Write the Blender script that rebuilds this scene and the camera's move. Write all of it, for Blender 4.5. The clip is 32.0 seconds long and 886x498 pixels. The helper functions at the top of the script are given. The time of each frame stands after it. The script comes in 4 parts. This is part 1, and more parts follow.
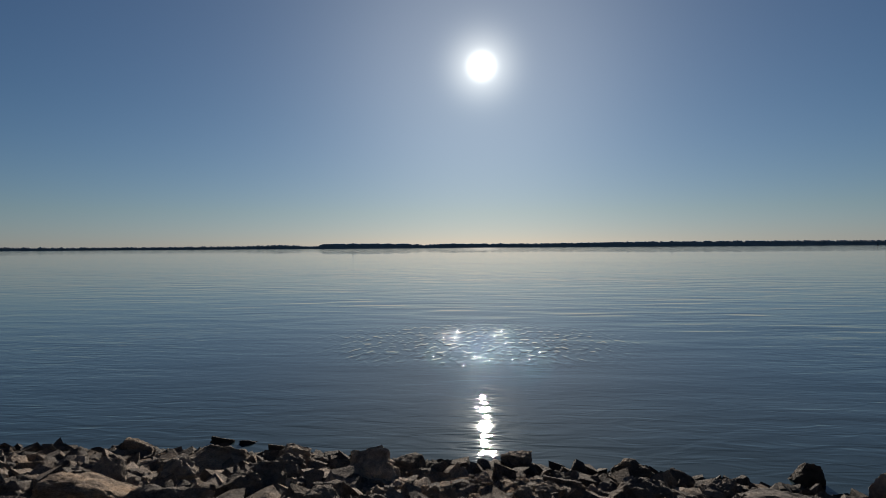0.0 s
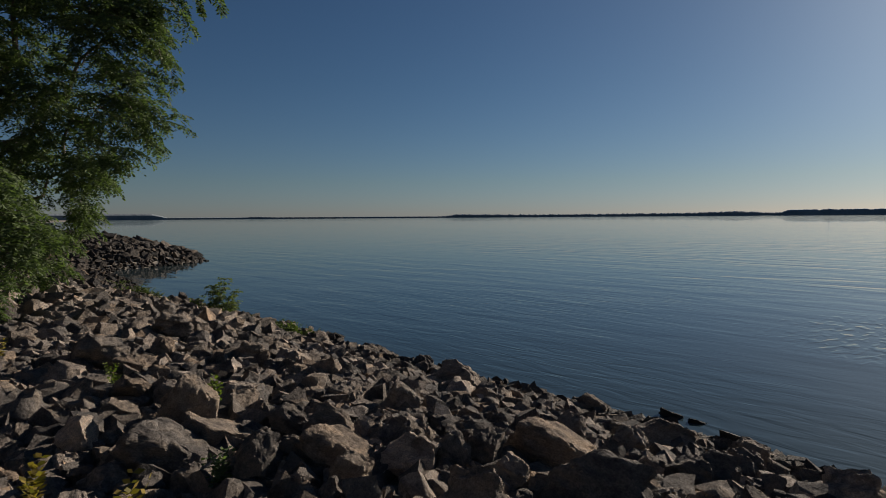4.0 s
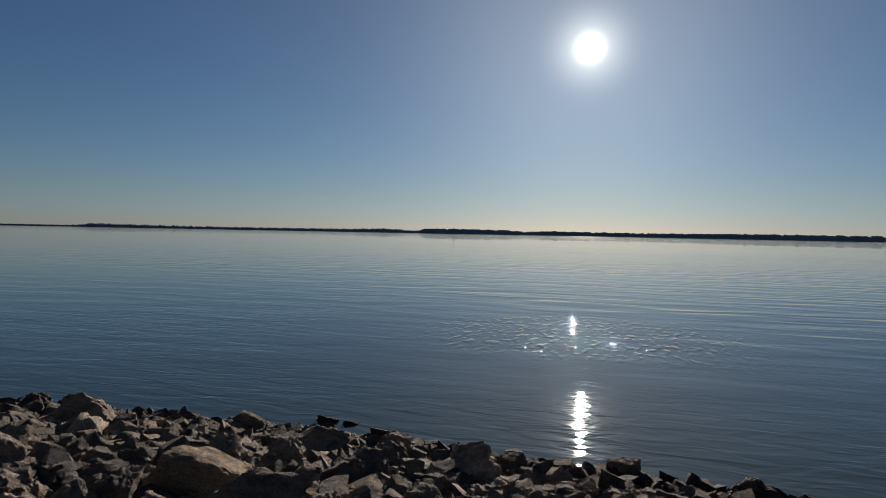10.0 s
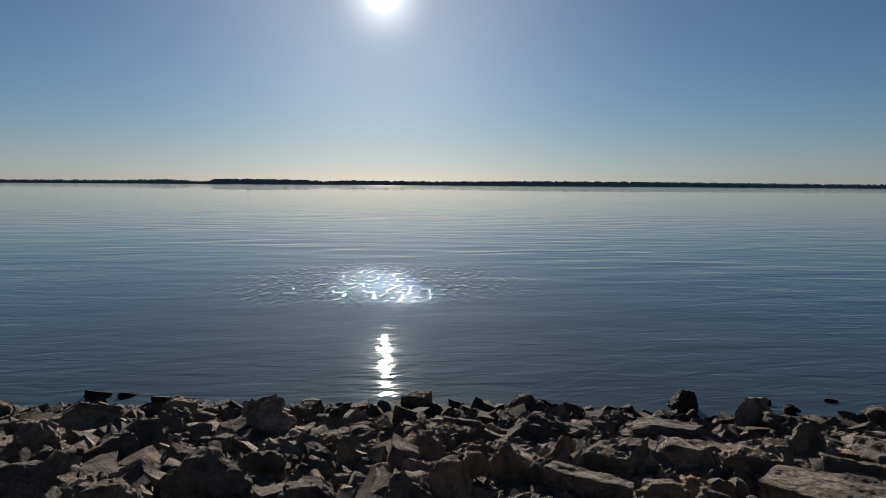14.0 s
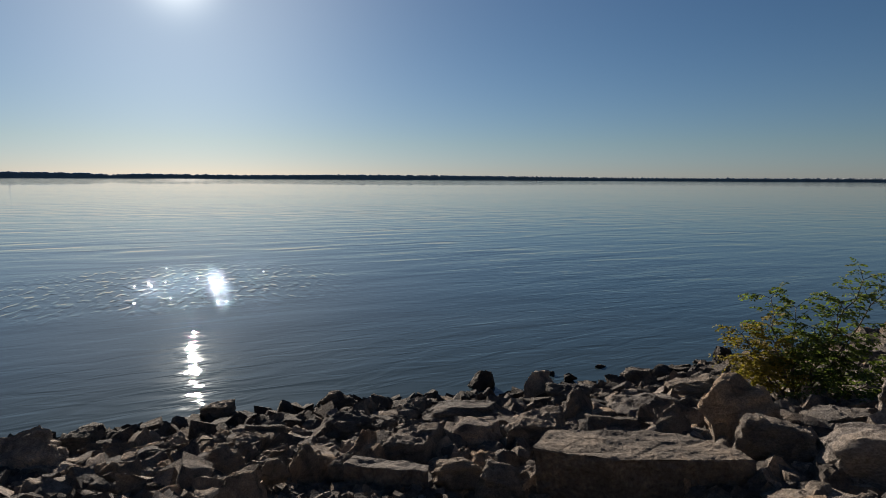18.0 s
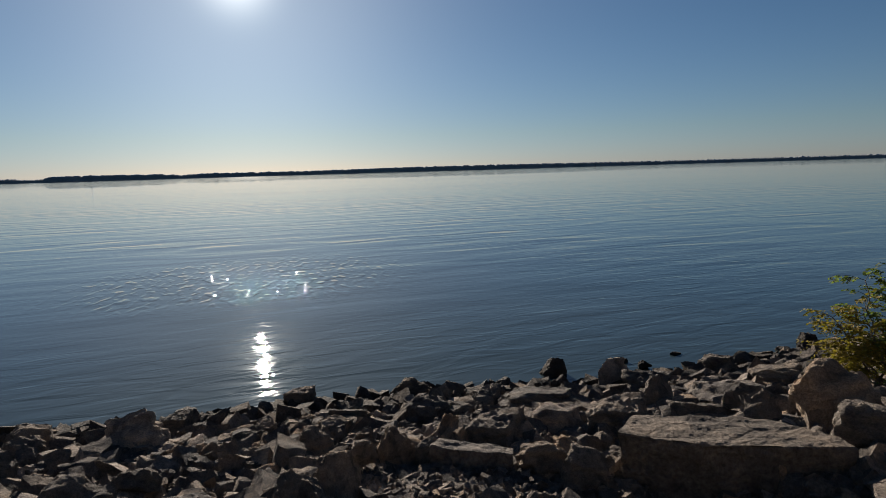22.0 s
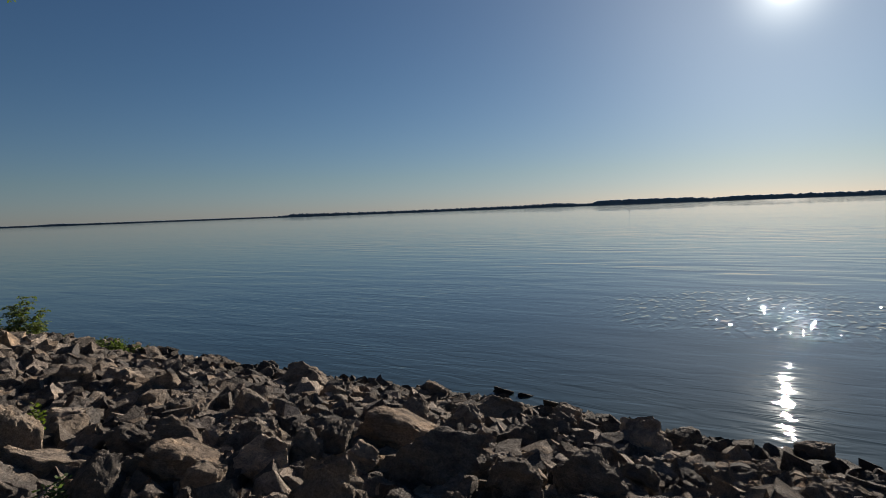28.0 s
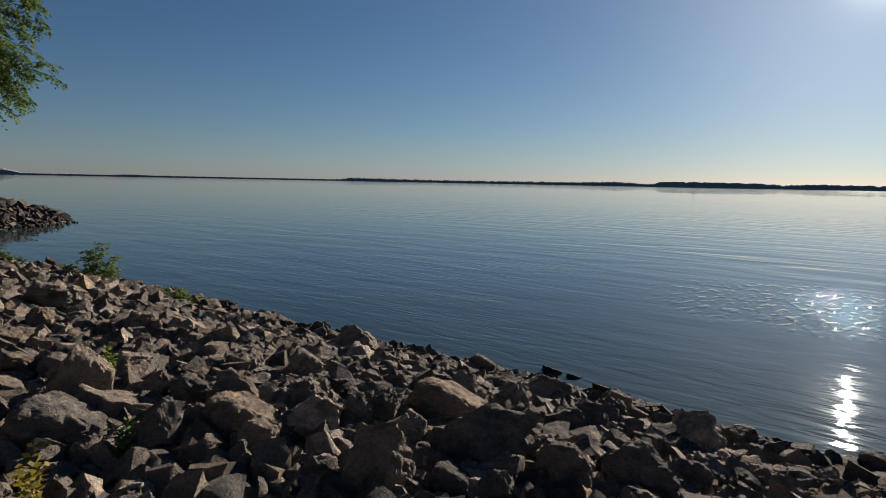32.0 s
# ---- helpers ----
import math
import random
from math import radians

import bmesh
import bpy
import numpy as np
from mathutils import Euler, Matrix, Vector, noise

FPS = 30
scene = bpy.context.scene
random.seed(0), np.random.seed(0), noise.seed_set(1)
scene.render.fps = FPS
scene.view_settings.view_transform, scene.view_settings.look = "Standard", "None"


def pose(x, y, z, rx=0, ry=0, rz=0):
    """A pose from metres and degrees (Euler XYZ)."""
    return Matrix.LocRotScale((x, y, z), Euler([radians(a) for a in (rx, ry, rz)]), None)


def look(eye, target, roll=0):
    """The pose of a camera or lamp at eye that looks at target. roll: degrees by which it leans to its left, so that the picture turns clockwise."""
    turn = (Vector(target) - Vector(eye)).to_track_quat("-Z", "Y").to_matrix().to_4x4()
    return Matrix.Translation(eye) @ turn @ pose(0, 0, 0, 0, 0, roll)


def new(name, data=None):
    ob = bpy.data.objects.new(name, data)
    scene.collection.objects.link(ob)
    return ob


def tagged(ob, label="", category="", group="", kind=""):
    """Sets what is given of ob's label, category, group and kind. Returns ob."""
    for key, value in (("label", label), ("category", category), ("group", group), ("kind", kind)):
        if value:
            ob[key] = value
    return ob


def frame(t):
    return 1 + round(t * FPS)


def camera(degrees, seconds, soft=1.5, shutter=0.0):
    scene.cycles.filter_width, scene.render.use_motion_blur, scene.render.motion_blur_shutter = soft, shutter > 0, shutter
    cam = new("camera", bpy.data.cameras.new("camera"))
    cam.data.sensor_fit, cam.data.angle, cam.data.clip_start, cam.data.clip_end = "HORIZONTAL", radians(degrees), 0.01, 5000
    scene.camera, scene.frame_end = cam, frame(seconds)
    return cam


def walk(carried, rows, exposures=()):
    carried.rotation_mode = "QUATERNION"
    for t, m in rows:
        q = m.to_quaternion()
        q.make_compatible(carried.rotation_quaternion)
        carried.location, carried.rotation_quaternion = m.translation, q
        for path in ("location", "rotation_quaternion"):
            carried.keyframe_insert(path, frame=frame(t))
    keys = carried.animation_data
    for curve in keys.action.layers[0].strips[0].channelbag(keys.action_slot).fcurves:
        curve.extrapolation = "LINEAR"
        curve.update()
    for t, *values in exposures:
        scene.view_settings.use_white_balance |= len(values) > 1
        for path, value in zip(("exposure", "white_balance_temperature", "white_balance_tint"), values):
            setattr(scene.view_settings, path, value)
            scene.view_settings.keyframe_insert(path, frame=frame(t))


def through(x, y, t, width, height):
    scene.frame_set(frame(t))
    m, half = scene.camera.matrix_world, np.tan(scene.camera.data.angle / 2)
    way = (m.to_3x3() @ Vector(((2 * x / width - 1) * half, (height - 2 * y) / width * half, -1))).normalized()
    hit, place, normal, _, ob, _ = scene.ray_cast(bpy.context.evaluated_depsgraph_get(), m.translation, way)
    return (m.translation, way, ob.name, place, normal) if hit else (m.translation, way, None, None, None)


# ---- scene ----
import itertools

cam = camera(75.1, 32.0, 0.35)
PATH = [
    (0, (0.363, -0.027, 2.292), (-0.27, 1.87, 2.287), -0.4),
    (0.5, (0.385, -0.189, 2.359), (-0.52, 1.586, 2.181), 0.0),
    (1, (0.517, -0.341, 2.421), (-0.703, 1.234, 2.249), 0.3),
    (1.5, (0.468, -0.346, 2.427), (-0.958, 1.05, 2.293), -0.3),
    (2, (0.367, -0.345, 2.43), (-1.187, 0.912, 2.344), 0.1),
    (2.5, (0.302, -0.39, 2.428), (-1.239, 0.883, 2.365), -1.7),
    (3, (0.26, -0.335, 2.406), (-1.247, 0.975, 2.286), -0.5),
    (3.5, (0.235, -0.199, 2.4), (-1.336, 1.038, 2.347), 0.3),
    (4, (0.289, 0.014, 2.372), (-1.459, 0.979, 2.262), -0.4),
    (4.5, (0.217, 0.095, 2.378), (-1.556, 1.019, 2.323), 0.9),
    (6.5, (0.261, -0.136, 2.405), (-1.498, 0.812, 2.345), -1.2),
    (7, (0.252, -0.135, 2.401), (-1.523, 0.784, 2.34), -0.9),
    (7.5, (0.28, -0.09, 2.408), (-1.455, 0.902, 2.331), 0.4),
    (8, (0.258, -0.066, 2.393), (-1.34, 1.136, 2.33), 1.1),
    (8.5, (0.26, -0.01, 2.365), (-1.13, 1.427, 2.289), 1.8),
    (9, (0.249, 0.023, 2.335), (-0.943, 1.628, 2.264), 2.4),
    (9.5, (0.257, 0.063, 2.346), (-0.836, 1.736, 2.269), 1.3),
    (10, (0.237, 0.106, 2.332), (-0.712, 1.866, 2.277), 1.1),
    (10.5, (0.261, 0.115, 2.324), (-0.554, 1.939, 2.221), 1.9),
    (11, (0.261, 0.145, 2.318), (-0.492, 1.993, 2.184), 2.0),
    (11.5, (0.28, 0.133, 2.323), (-0.432, 1.999, 2.213), 1.6),
    (12, (0.277, 0.14, 2.324), (-0.386, 2.009, 2.064), 1.5),
    (12.5, (0.287, 0.17, 2.309), (-0.268, 2.077, 2.074), 1.1),
    (13, (0.303, 0.156, 2.314), (-0.146, 2.089, 2.069), 1.4),
    (13.5, (0.305, 0.208, 2.304), (-0.058, 2.161, 2.073), 1.3),
    (15.5, (0.315, 0.214, 2.299), (0.131, 2.194, 2.085), -1.6),
    (16, (0.29, 0.143, 2.331), (0.182, 2.117, 2.03), -0.0),
    (16.5, (0.324, 0.167, 2.343), (0.313, 2.139, 2.01), -0.6),
    (17, (0.325, 0.143, 2.347), (0.538, 2.1, 1.995), 0.8),
    (17.5, (0.448, 0.175, 2.335), (0.738, 2.132, 2.044), 0.7),
    (18, (0.442, 0.197, 2.332), (0.77, 2.155, 2.093), 0.3),
    (18.5, (0.511, 0.229, 2.312), (0.788, 2.197, 2.086), -1.3),
    (19, (0.53, 0.154, 2.34), (0.931, 2.102, 2.133), 0.3),
    (19.5, (0.584, 0.181, 2.337), (1.015, 2.125, 2.143), 0.8),
    (20, (0.593, 0.153, 2.348), (1.049, 2.087, 2.12), -0.2),
    (20.5, (0.598, 0.167, 2.348), (1.09, 2.093, 2.129), 0.8),
    (21, (0.573, 0.179, 2.344), (1.096, 2.09, 2.065), 0.7),
    (21.5, (0.518, 0.224, 2.328), (0.936, 2.167, 2.109), 0.2),
    (22, (0.315, 0.169, 2.319), (0.443, 2.147, 2.049), -1.7),
    (22.5, (0.293, 0.193, 2.321), (0.221, 2.17, 2.028), -0.5),
    (23, (0.297, 0.209, 2.305), (0.082, 2.17, 1.975), -0.2),
    (23.5, (0.28, 0.204, 2.295), (-0.098, 2.145, 1.993), 0.6),
    (24, (0.243, 0.217, 2.306), (-0.097, 2.163, 1.992), 0.6),
    (24.5, (0.256, 0.241, 2.306), (-0.089, 2.184, 1.981), 0.0),
    (25, (0.255, 0.262, 2.307), (-0.091, 2.213, 2.034), 0.6),
    (25.5, (0.271, 0.209, 2.319), (-0.133, 2.155, 2.094), 0.6),
    (26, (0.219, 0.254, 2.293), (-0.578, 2.079, 2.113), 1.4),
    (26.5, (0.188, 0.247, 2.287), (-0.975, 1.868, 2.144), -1.0),
    (28.5, (0.559, -0.209, 2.442), (-0.872, 1.181, 2.3), -2.3),
    (29, (0.445, -0.179, 2.428), (-1.006, 1.188, 2.263), -2.2),
    (29.5, (0.493, -0.216, 2.447), (-0.996, 1.115, 2.35), -0.1),
    (30, (0.519, -0.228, 2.451), (-0.984, 1.089, 2.361), -0.2),
    (30.5, (0.501, -0.215, 2.453), (-1.027, 1.074, 2.377), -0.2),
    (31, (0.527, -0.197, 2.451), (-1.038, 1.04, 2.311), 0.5),
    (31.5, (0.474, -0.173, 2.421), (-1.1, 1.035, 2.17), 0.1),
    (32, (0.43, -0.143, 2.438), (-1.105, 1.118, 2.208), 1.1),
]
EXPOSURES = [(0, 0.89), (1, 1.0), (2, 0.99), (3, 0.99), (4, 0.87), (6.5, 1.89), (7, 1.93), (8, 1.68), (9, 0.5), (10, 0.91), (11, 0.96), (12, 0.99),
             (13, 1.09), (16, 1.12), (18, 1.23), (20.5, 1.16), (21, 1.14), (23, 1.3), (25, 1.22), (26, 1.16), (29, 1.05), (30, 0.97), (31, 0.96), (32, 1.28)]
walk(cam, [(t, look(eye, target, roll)) for t, eye, target, roll in PATH], EXPOSURES)

# ---------------------------------------------------------------- light
SUN_AZ, SUN_EL = radians(-14.5), radians(17.4)
SUN_DIR = Vector((math.sin(SUN_AZ) * math.cos(SUN_EL), math.cos(SUN_AZ) * math.cos(SUN_EL), math.sin(SUN_EL)))

world = bpy.data.worlds.new("sky")
scene.world = world
world.use_nodes = True
wn, wl = world.node_tree.nodes, world.node_tree.links
wn.clear()
sky = wn.new("ShaderNodeTexSky")
sky.sky_type = "NISHITA"
sky.sun_disc = False
sky.sun_elevation, sky.sun_rotation = SUN_EL, SUN_AZ
sky.altitude, sky.air_density, sky.dust_density, sky.ozone_density = 100, 1.0, 0.12, 4.0
sky_bg = wn.new("ShaderNodeBackground")
sky_bg.inputs["Strength"].default_value = 0.05
# clear air turns paler and cooler towards the horizon
way = wn.new("ShaderNodeTexCoord")
level = wn.new("ShaderNodeSeparateXYZ")
wl.new(way.outputs["Generated"], level.inputs[0])
cool = wn.new("ShaderNodeValToRGB")
cool.color_ramp.elements[0].position, cool.color_ramp.elements[0].color = 0.0, (0.368, 0.398, 0.545, 1)
cool.color_ramp.elements[1].position, cool.color_ramp.elements[1].color = 0.22, (0.348, 0.394, 0.436, 1)
third = cool.color_ramp.elements.new(0.06)
third.color = (0.376, 0.402, 0.454, 1)
wl.new(level.outputs["Z"], cool.inputs[0])
tint = wn.new("ShaderNodeMix")
tint.data_type, tint.blend_type = "RGBA", "MULTIPLY"
tint.inputs[0].default_value = 1.0
wl.new(sky.outputs[0], tint.inputs[6])
wl.new(cool.outputs[0], tint.inputs[7])
wl.new(tint.outputs[2], sky_bg.inputs["Color"])
# the blinding sun and the bright air close round it
dot = wn.new("ShaderNodeVectorMath")
dot.operation = "DOT_PRODUCT"
dot.inputs[1].default_value = SUN_DIR
wl.new(way.outputs["Generated"], dot.inputs[0])


def sky_math(op, a, b):
    n = wn.new("ShaderNodeMath")
    n.operation = op
    n.use_clamp = False
    for k, v in enumerate((a, b)):
        if isinstance(v, (int, float)):
            n.inputs[k].default_value = v
        else:
            wl.new(v, n.inputs[k])
    return n.outputs[0]


near_sun = sky_math("MAXIMUM", dot.outputs["Value"], 0.0)
disc = sky_math("MULTIPLY", sky_math("POWER", near_sun, 8500.0), 1.6)
aureole = sky_math("MULTIPLY", sky_math("POWER", near_sun, 900.0), 0.32)
haze = sky_math("MULTIPLY", sky_math("POWER", near_sun, 36.0), 0.070)
glow_bg = wn.new("ShaderNodeBackground")
glow_bg.inputs["Color"].default_value = (0.98, 0.97, 0.88, 1)
broad = sky_math("MULTIPLY", sky_math("POWER", near_sun, 8.0), 0.034)
wl.new(sky_math("ADD", sky_math("ADD", disc, aureole), sky_math("ADD", haze, broad)), glow_bg.inputs["Strength"])
both = wn.new("ShaderNodeAddShader")
wl.new(sky_bg.outputs[0], both.inputs[0])
wl.new(glow_bg.outputs[0], both.inputs[1])
out = wn.new("ShaderNodeOutputWorld")
wl.new(both.outputs[0], out.inputs["Surface"])

sun_data = bpy.data.lights.new("sun", "SUN")
sun_data.energy, sun_data.angle, sun_data.color = 4.0, radians(0.53), (1.0, 0.89, 0.77)
sun = new("sun", sun_data)
sun.matrix_world = look(SUN_DIR * 50, (0, 0, 0))


# ---------------------------------------------------------------- materials
def material(name):
    m = bpy.data.materials.new(name)
    m.use_nodes = True
    n, l = m.node_tree.nodes, m.node_tree.links
    return m, n, l, n["Principled BSDF"]


def noise_node(n, l, vec, scale, detail=4.0, rough=0.55, dist=0.0):
    t = n.new("ShaderNodeTexNoise")
    t.inputs["Scale"].default_value, t.inputs["Detail"].default_value = scale, detail
    t.inputs["Roughness"].default_value, t.inputs["Distortion"].default_value = rough, dist
    if vec is not None:
        l.new(vec, t.inputs["Vector"])
    return t


def ramp(n, l, fac, *stops):
    r = n.new("ShaderNodeValToRGB")
    while len(r.color_ramp.elements) < len(stops):
        r.color_ramp.elements.new(0.5)
    for e, (p, c) in zip(r.color_ramp.elements, stops):
        e.position, e.color = p, (*c, 1)
    l.new(fac, r.inputs[0])
    return r.outputs[0]


def mix_rgb(n, l, fac, a, b, blend="MIX"):
    m = n.new("ShaderNodeMix")
    m.data_type, m.blend_type = "RGBA", blend
    for k, v in ((0, fac), (6, a), (7, b)):
        if isinstance(v, (int, float)):
            m.inputs[k].default_value = v
        elif isinstance(v, tuple):
            m.inputs[k].default_value = (*v, 1)
        else:
            l.new(v, m.inputs[k])
    return m.outputs[2]


def scaled(n, l, vec, s, turn=(0, 0, 0)):
    m = n.new("ShaderNodeMapping")
    m.inputs["Scale"].default_value, m.inputs["Rotation"].default_value = s, turn
    l.new(vec, m.inputs["Vector"])
    return m.outputs[0]


def bump(n, l, height, strength, distance, normal=None):
    b = n.new("ShaderNodeBump")
    b.inputs["Strength"].default_value, b.inputs["Distance"].default_value = strength, distance
    l.new(height, b.inputs["Height"])
    if normal is not None:
        l.new(normal, b.inputs["Normal"])
    return b.outputs[0]


def stone_material(name, island=False, dark=1.0, relief=1.0, grain=1.0):
    """Pale grey-brown limestone with bedding layers, pits, rusty stains; darker and glossy where it lies in the water."""
    m, n, l, p = material(name)
    geo, obj = n.new("ShaderNodeNewGeometry"), n.new("ShaderNodeTexCoord")
    if island:
        rnd = geo.outputs["Random Per Island"]
        vec = geo.outputs["Position"]
    else:
        rnd = n.new("ShaderNodeObjectInfo").outputs["Random"]
        shift = n.new("ShaderNodeVectorMath")
        shift.operation = "MULTIPLY_ADD"
        l.new(rnd, shift.inputs[0])
        shift.inputs[1].default_value = (37, 53, 71)
        l.new(obj.outputs["Object"], shift.inputs[2])
        vec = shift.outputs[0]
    tone = ramp(n, l, rnd, (0.0, (0.145, 0.139, 0.134)), (0.16, (0.225, 0.203, 0.182)), (0.32, (0.175, 0.167, 0.160)), (0.48, (0.340, 0.290, 0.240)),
                (0.62, (0.200, 0.187, 0.176)), (0.78, (0.56, 0.49, 0.425)), (0.9, (0.240, 0.205, 0.172)), (1.0, (0.50, 0.385, 0.28)))
    tone = mix_rgb(n, l, 1.0, tone, (0.715 * dark, 0.705 * dark, 0.705 * dark), "MULTIPLY")
    big = noise_node(n, l, vec, 2.6 * grain, 6, 0.62, 0.6)
    blot = noise_node(n, l, vec, 10.0 * grain, 7, 0.72, 0.9)
    fine = noise_node(n, l, vec, 42 * grain, 5, 0.7)
    beds = noise_node(n, l, scaled(n, l, vec, (1.6, 2.0, 9), (0.5, 0.35, 0.2)), 2.0, 5, 0.6, 0.7)
    stain = ramp(n, l, big.outputs["Fac"], (0.34, (0.45, 0.45, 0.47)), (0.5, (1.0, 0.99, 0.97)), (0.68, (1.42, 1.32, 1.18)))
    c = mix_rgb(n, l, 1.0, tone, stain, "MULTIPLY")
    c = mix_rgb(n, l, 0.85, c, ramp(n, l, blot.outputs["Fac"], (0.28, (0.6, 0.6, 0.6)), (0.5, (1.0, 1.0, 1.0)), (0.7, (1.5, 1.46, 1.4))), "MULTIPLY")
    c = mix_rgb(n, l, 0.35, c, ramp(n, l, beds.outputs["Fac"], (0.35, (0.66, 0.65, 0.63)), (0.6, (1.1, 1.08, 1.05))), "MULTIPLY")
    c = mix_rgb(n, l, 0.9, c, ramp(n, l, fine.outputs["Fac"], (0.3, (0.5, 0.5, 0.5)), (0.65, (1.45, 1.42, 1.4))), "MULTIPLY")
    rough = 0.92
    sep = n.new("ShaderNodeSeparateXYZ")
    l.new(geo.outputs["Position"], sep.inputs[0])
    edge = noise_node(n, l, geo.outputs["Position"], 2.5, 3)
    add = n.new("ShaderNodeMath")
    add.operation = "MULTIPLY_ADD"
    l.new(edge.outputs["Fac"], add.inputs[0])
    add.inputs[1].default_value = -0.16
    l.new(sep.outputs["Z"], add.inputs[2])
    damp = ramp(n, l, add.outputs[0], (0.0, (1, 1, 1)), (0.10, (0.6, 0.6, 0.6)), (0.34, (0, 0, 0)))
    c = mix_rgb(n, l, damp, c, mix_rgb(n, l, 1.0, c, (0.27, 0.26, 0.25), "MULTIPLY"))
    l.new(c, p.inputs["Base Color"])
    l.new(ramp(n, l, damp, (0.55, (rough,) * 3), (1, (0.82,) * 3)), p.inputs["Roughness"])
    p.inputs["Specular IOR Level"].default_value = 0.22
    crack = n.new("ShaderNodeTexVoronoi")
    crack.feature = "DISTANCE_TO_EDGE"
    crack.inputs["Scale"].default_value = 4.5
    l.new(vec, crack.inputs["Vector"])
    split = ramp(n, l, crack.outputs["Distance"], (0.0, (0, 0, 0)), (0.06, (1, 1, 1)))
    nb = bump(n, l, beds.outputs["Fac"], 0.6, 0.05 * relief)
    nb = bump(n, l, blot.outputs["Fac"], 1.0, 0.08 * relief, nb)
    nb = bump(n, l, big.outputs["Fac"], 0.5, 0.06 * relief, nb)
    nb = bump(n, l, split, 0.35, 0.02, nb)
    nb = bump(n, l, fine.outputs["Fac"], 1.0, 0.014, nb)
    l.new(nb, p.inputs["Normal"])
    return m


STONE = stone_material("limestone", relief=1.15, dark=1.32)
STONE_FAR = stone_material("limestone_rubble", island=True, relief=1.1, grain=1.7, dark=0.99)
STONE_SLAB = stone_material("layered_limestone", relief=0.35, dark=0.66)
# the same limestone at a much darker tone, for the spit
STONE_DARK = stone_material("dark_spit_stone", island=True, dark=0.28)


def water_material():
    """Murky lake water: nearly still by the bank, ruffled further out, with slow swell and fine ripples."""
    m, n, l, p = material("lake_water")
    pos = n.new("ShaderNodeNewGeometry").outputs["Position"]
    reach = n.new("ShaderNodeVectorMath")
    reach.operation = "LENGTH"
    l.new(pos, reach.inputs[0])
    # crests lie across the way to the sun
    facing = scaled(n, l, pos, (1, 1, 1), (0, 0, SUN_AZ))
    swell = noise_node(n, l, scaled(n, l, facing, (0.28, 0.85, 1)), 1.0, 1, 0.5, 0.5)
    ripple = noise_node(n, l, scaled(n, l, facing, (1.3, 4.0, 1)), 1.0, 2, 0.55, 0.6)
    fine = noise_node(n, l, scaled(n, l, facing, (6.4, 2.8, 1)), 1.0, 0, 0.5, 0.3)
    crests = ramp(n, l, fine.outputs["Fac"], (0.50, (0,) * 3), (0.78, (1,) * 3))
    patch = noise_node(n, l, scaled(n, l, pos, (0.03, 0.09, 1)), 1.0, 3, 0.5)

    def by_distance(y0, y1, a, b, origin=reach):
        r = n.new("ShaderNodeMapRange")
        r.interpolation_type = "SMOOTHSTEP"
        for key, v in (("From Min", y0), ("From Max", y1), ("To Min", a), ("To Max", b)):
            r.inputs[key].default_value = v
        l.new(origin.outputs["Value"], r.inputs["Value"])
        return r.outputs[0]

    def times(a, b):
        r = n.new("ShaderNodeMath")
        r.operation = "MULTIPLY"
        l.new(a, r.inputs[0])
        l.new(b, r.inputs[1])
        return r.outputs[0]

    lane = noise_node(n, l, scaled(n, l, pos, (0.004, 0.035, 1), (0, 0, radians(-6))), 1.0, 2, 0.5)
    lanes = ramp(n, l, lane.outputs["Fac"], (0.42, (0.45,) * 3), (0.56, (1.0,) * 3))
    wind = ramp(n, l, patch.outputs["Fac"], (0.36, (0.4,) * 3), (0.58, (1.0,) * 3))
    gust = noise_node(n, l, scaled(n, l, pos, (1.1, 1.5, 1), (0, 0, radians(-20))), 1.0, 1, 0.5)
    gusts = ramp(n, l, gust.outputs["Fac"], (0.37, (0.6,) * 3), (0.6, (1.0,) * 3))
    # a breath of wind ruffles one patch of the lake
    gap = n.new("ShaderNodeVectorMath")
    gap.operation = "DISTANCE"
    l.new(pos, gap.inputs[0])
    gap.inputs[1].default_value = (-3.3, 13.4, 0)
    ruffle = by_distance(1.8, 4.6, 1.0, 0.06, gap)
    ripples = by_distance(4.5, 9, 1.0, 2.5, gap)
    normal = None
    for height, dist, strength in ((swell.outputs["Fac"], 0.068, times(times(by_distance(6, 18, 0.75, 1.0), wind), lanes)), (ripple.outputs["Fac"], 0.015, times(times(by_distance(8.5, 11, 0.42, 0.32), by_distance(15, 22, 1.0, 0.55)), ripples)),
                                (crests, 0.0145, times(times(by_distance(10.3, 12.0, 0.06, 1.0), by_distance(16, 23, 1.0, 0.10)), times(gusts, ruffle)))):
        k = n.new("ShaderNodeBump")
        k.inputs["Distance"].default_value = dist
        l.new(strength, k.inputs["Strength"])
        l.new(height, k.inputs["Height"])
        if normal is not None:
            l.new(normal, k.inputs["Normal"])
        normal = k.outputs[0]
    l.new(normal, p.inputs["Normal"])
    murk = noise_node(n, l, scaled(n, l, pos, (0.12, 0.3, 1)), 1.0, 2)
    l.new(ramp(n, l, murk.outputs["Fac"], (0.3, (0.022, 0.036, 0.041)), (0.7, (0.034, 0.049, 0.053))), p.inputs["Base Color"])
    sheen = n.new("ShaderNodeMath")
    sheen.operation = "ADD"
    l.new(by_distance(40, 500, 0.0, 0.035), sheen.inputs[0])
    l.new(by_distance(8.5, 11, 0.014, 0.005), sheen.inputs[1])
    l.new(sheen.outputs[0], p.inputs["Roughness"])
    p.inputs["IOR"].default_value = 1.333
    return m


WATER = water_material()


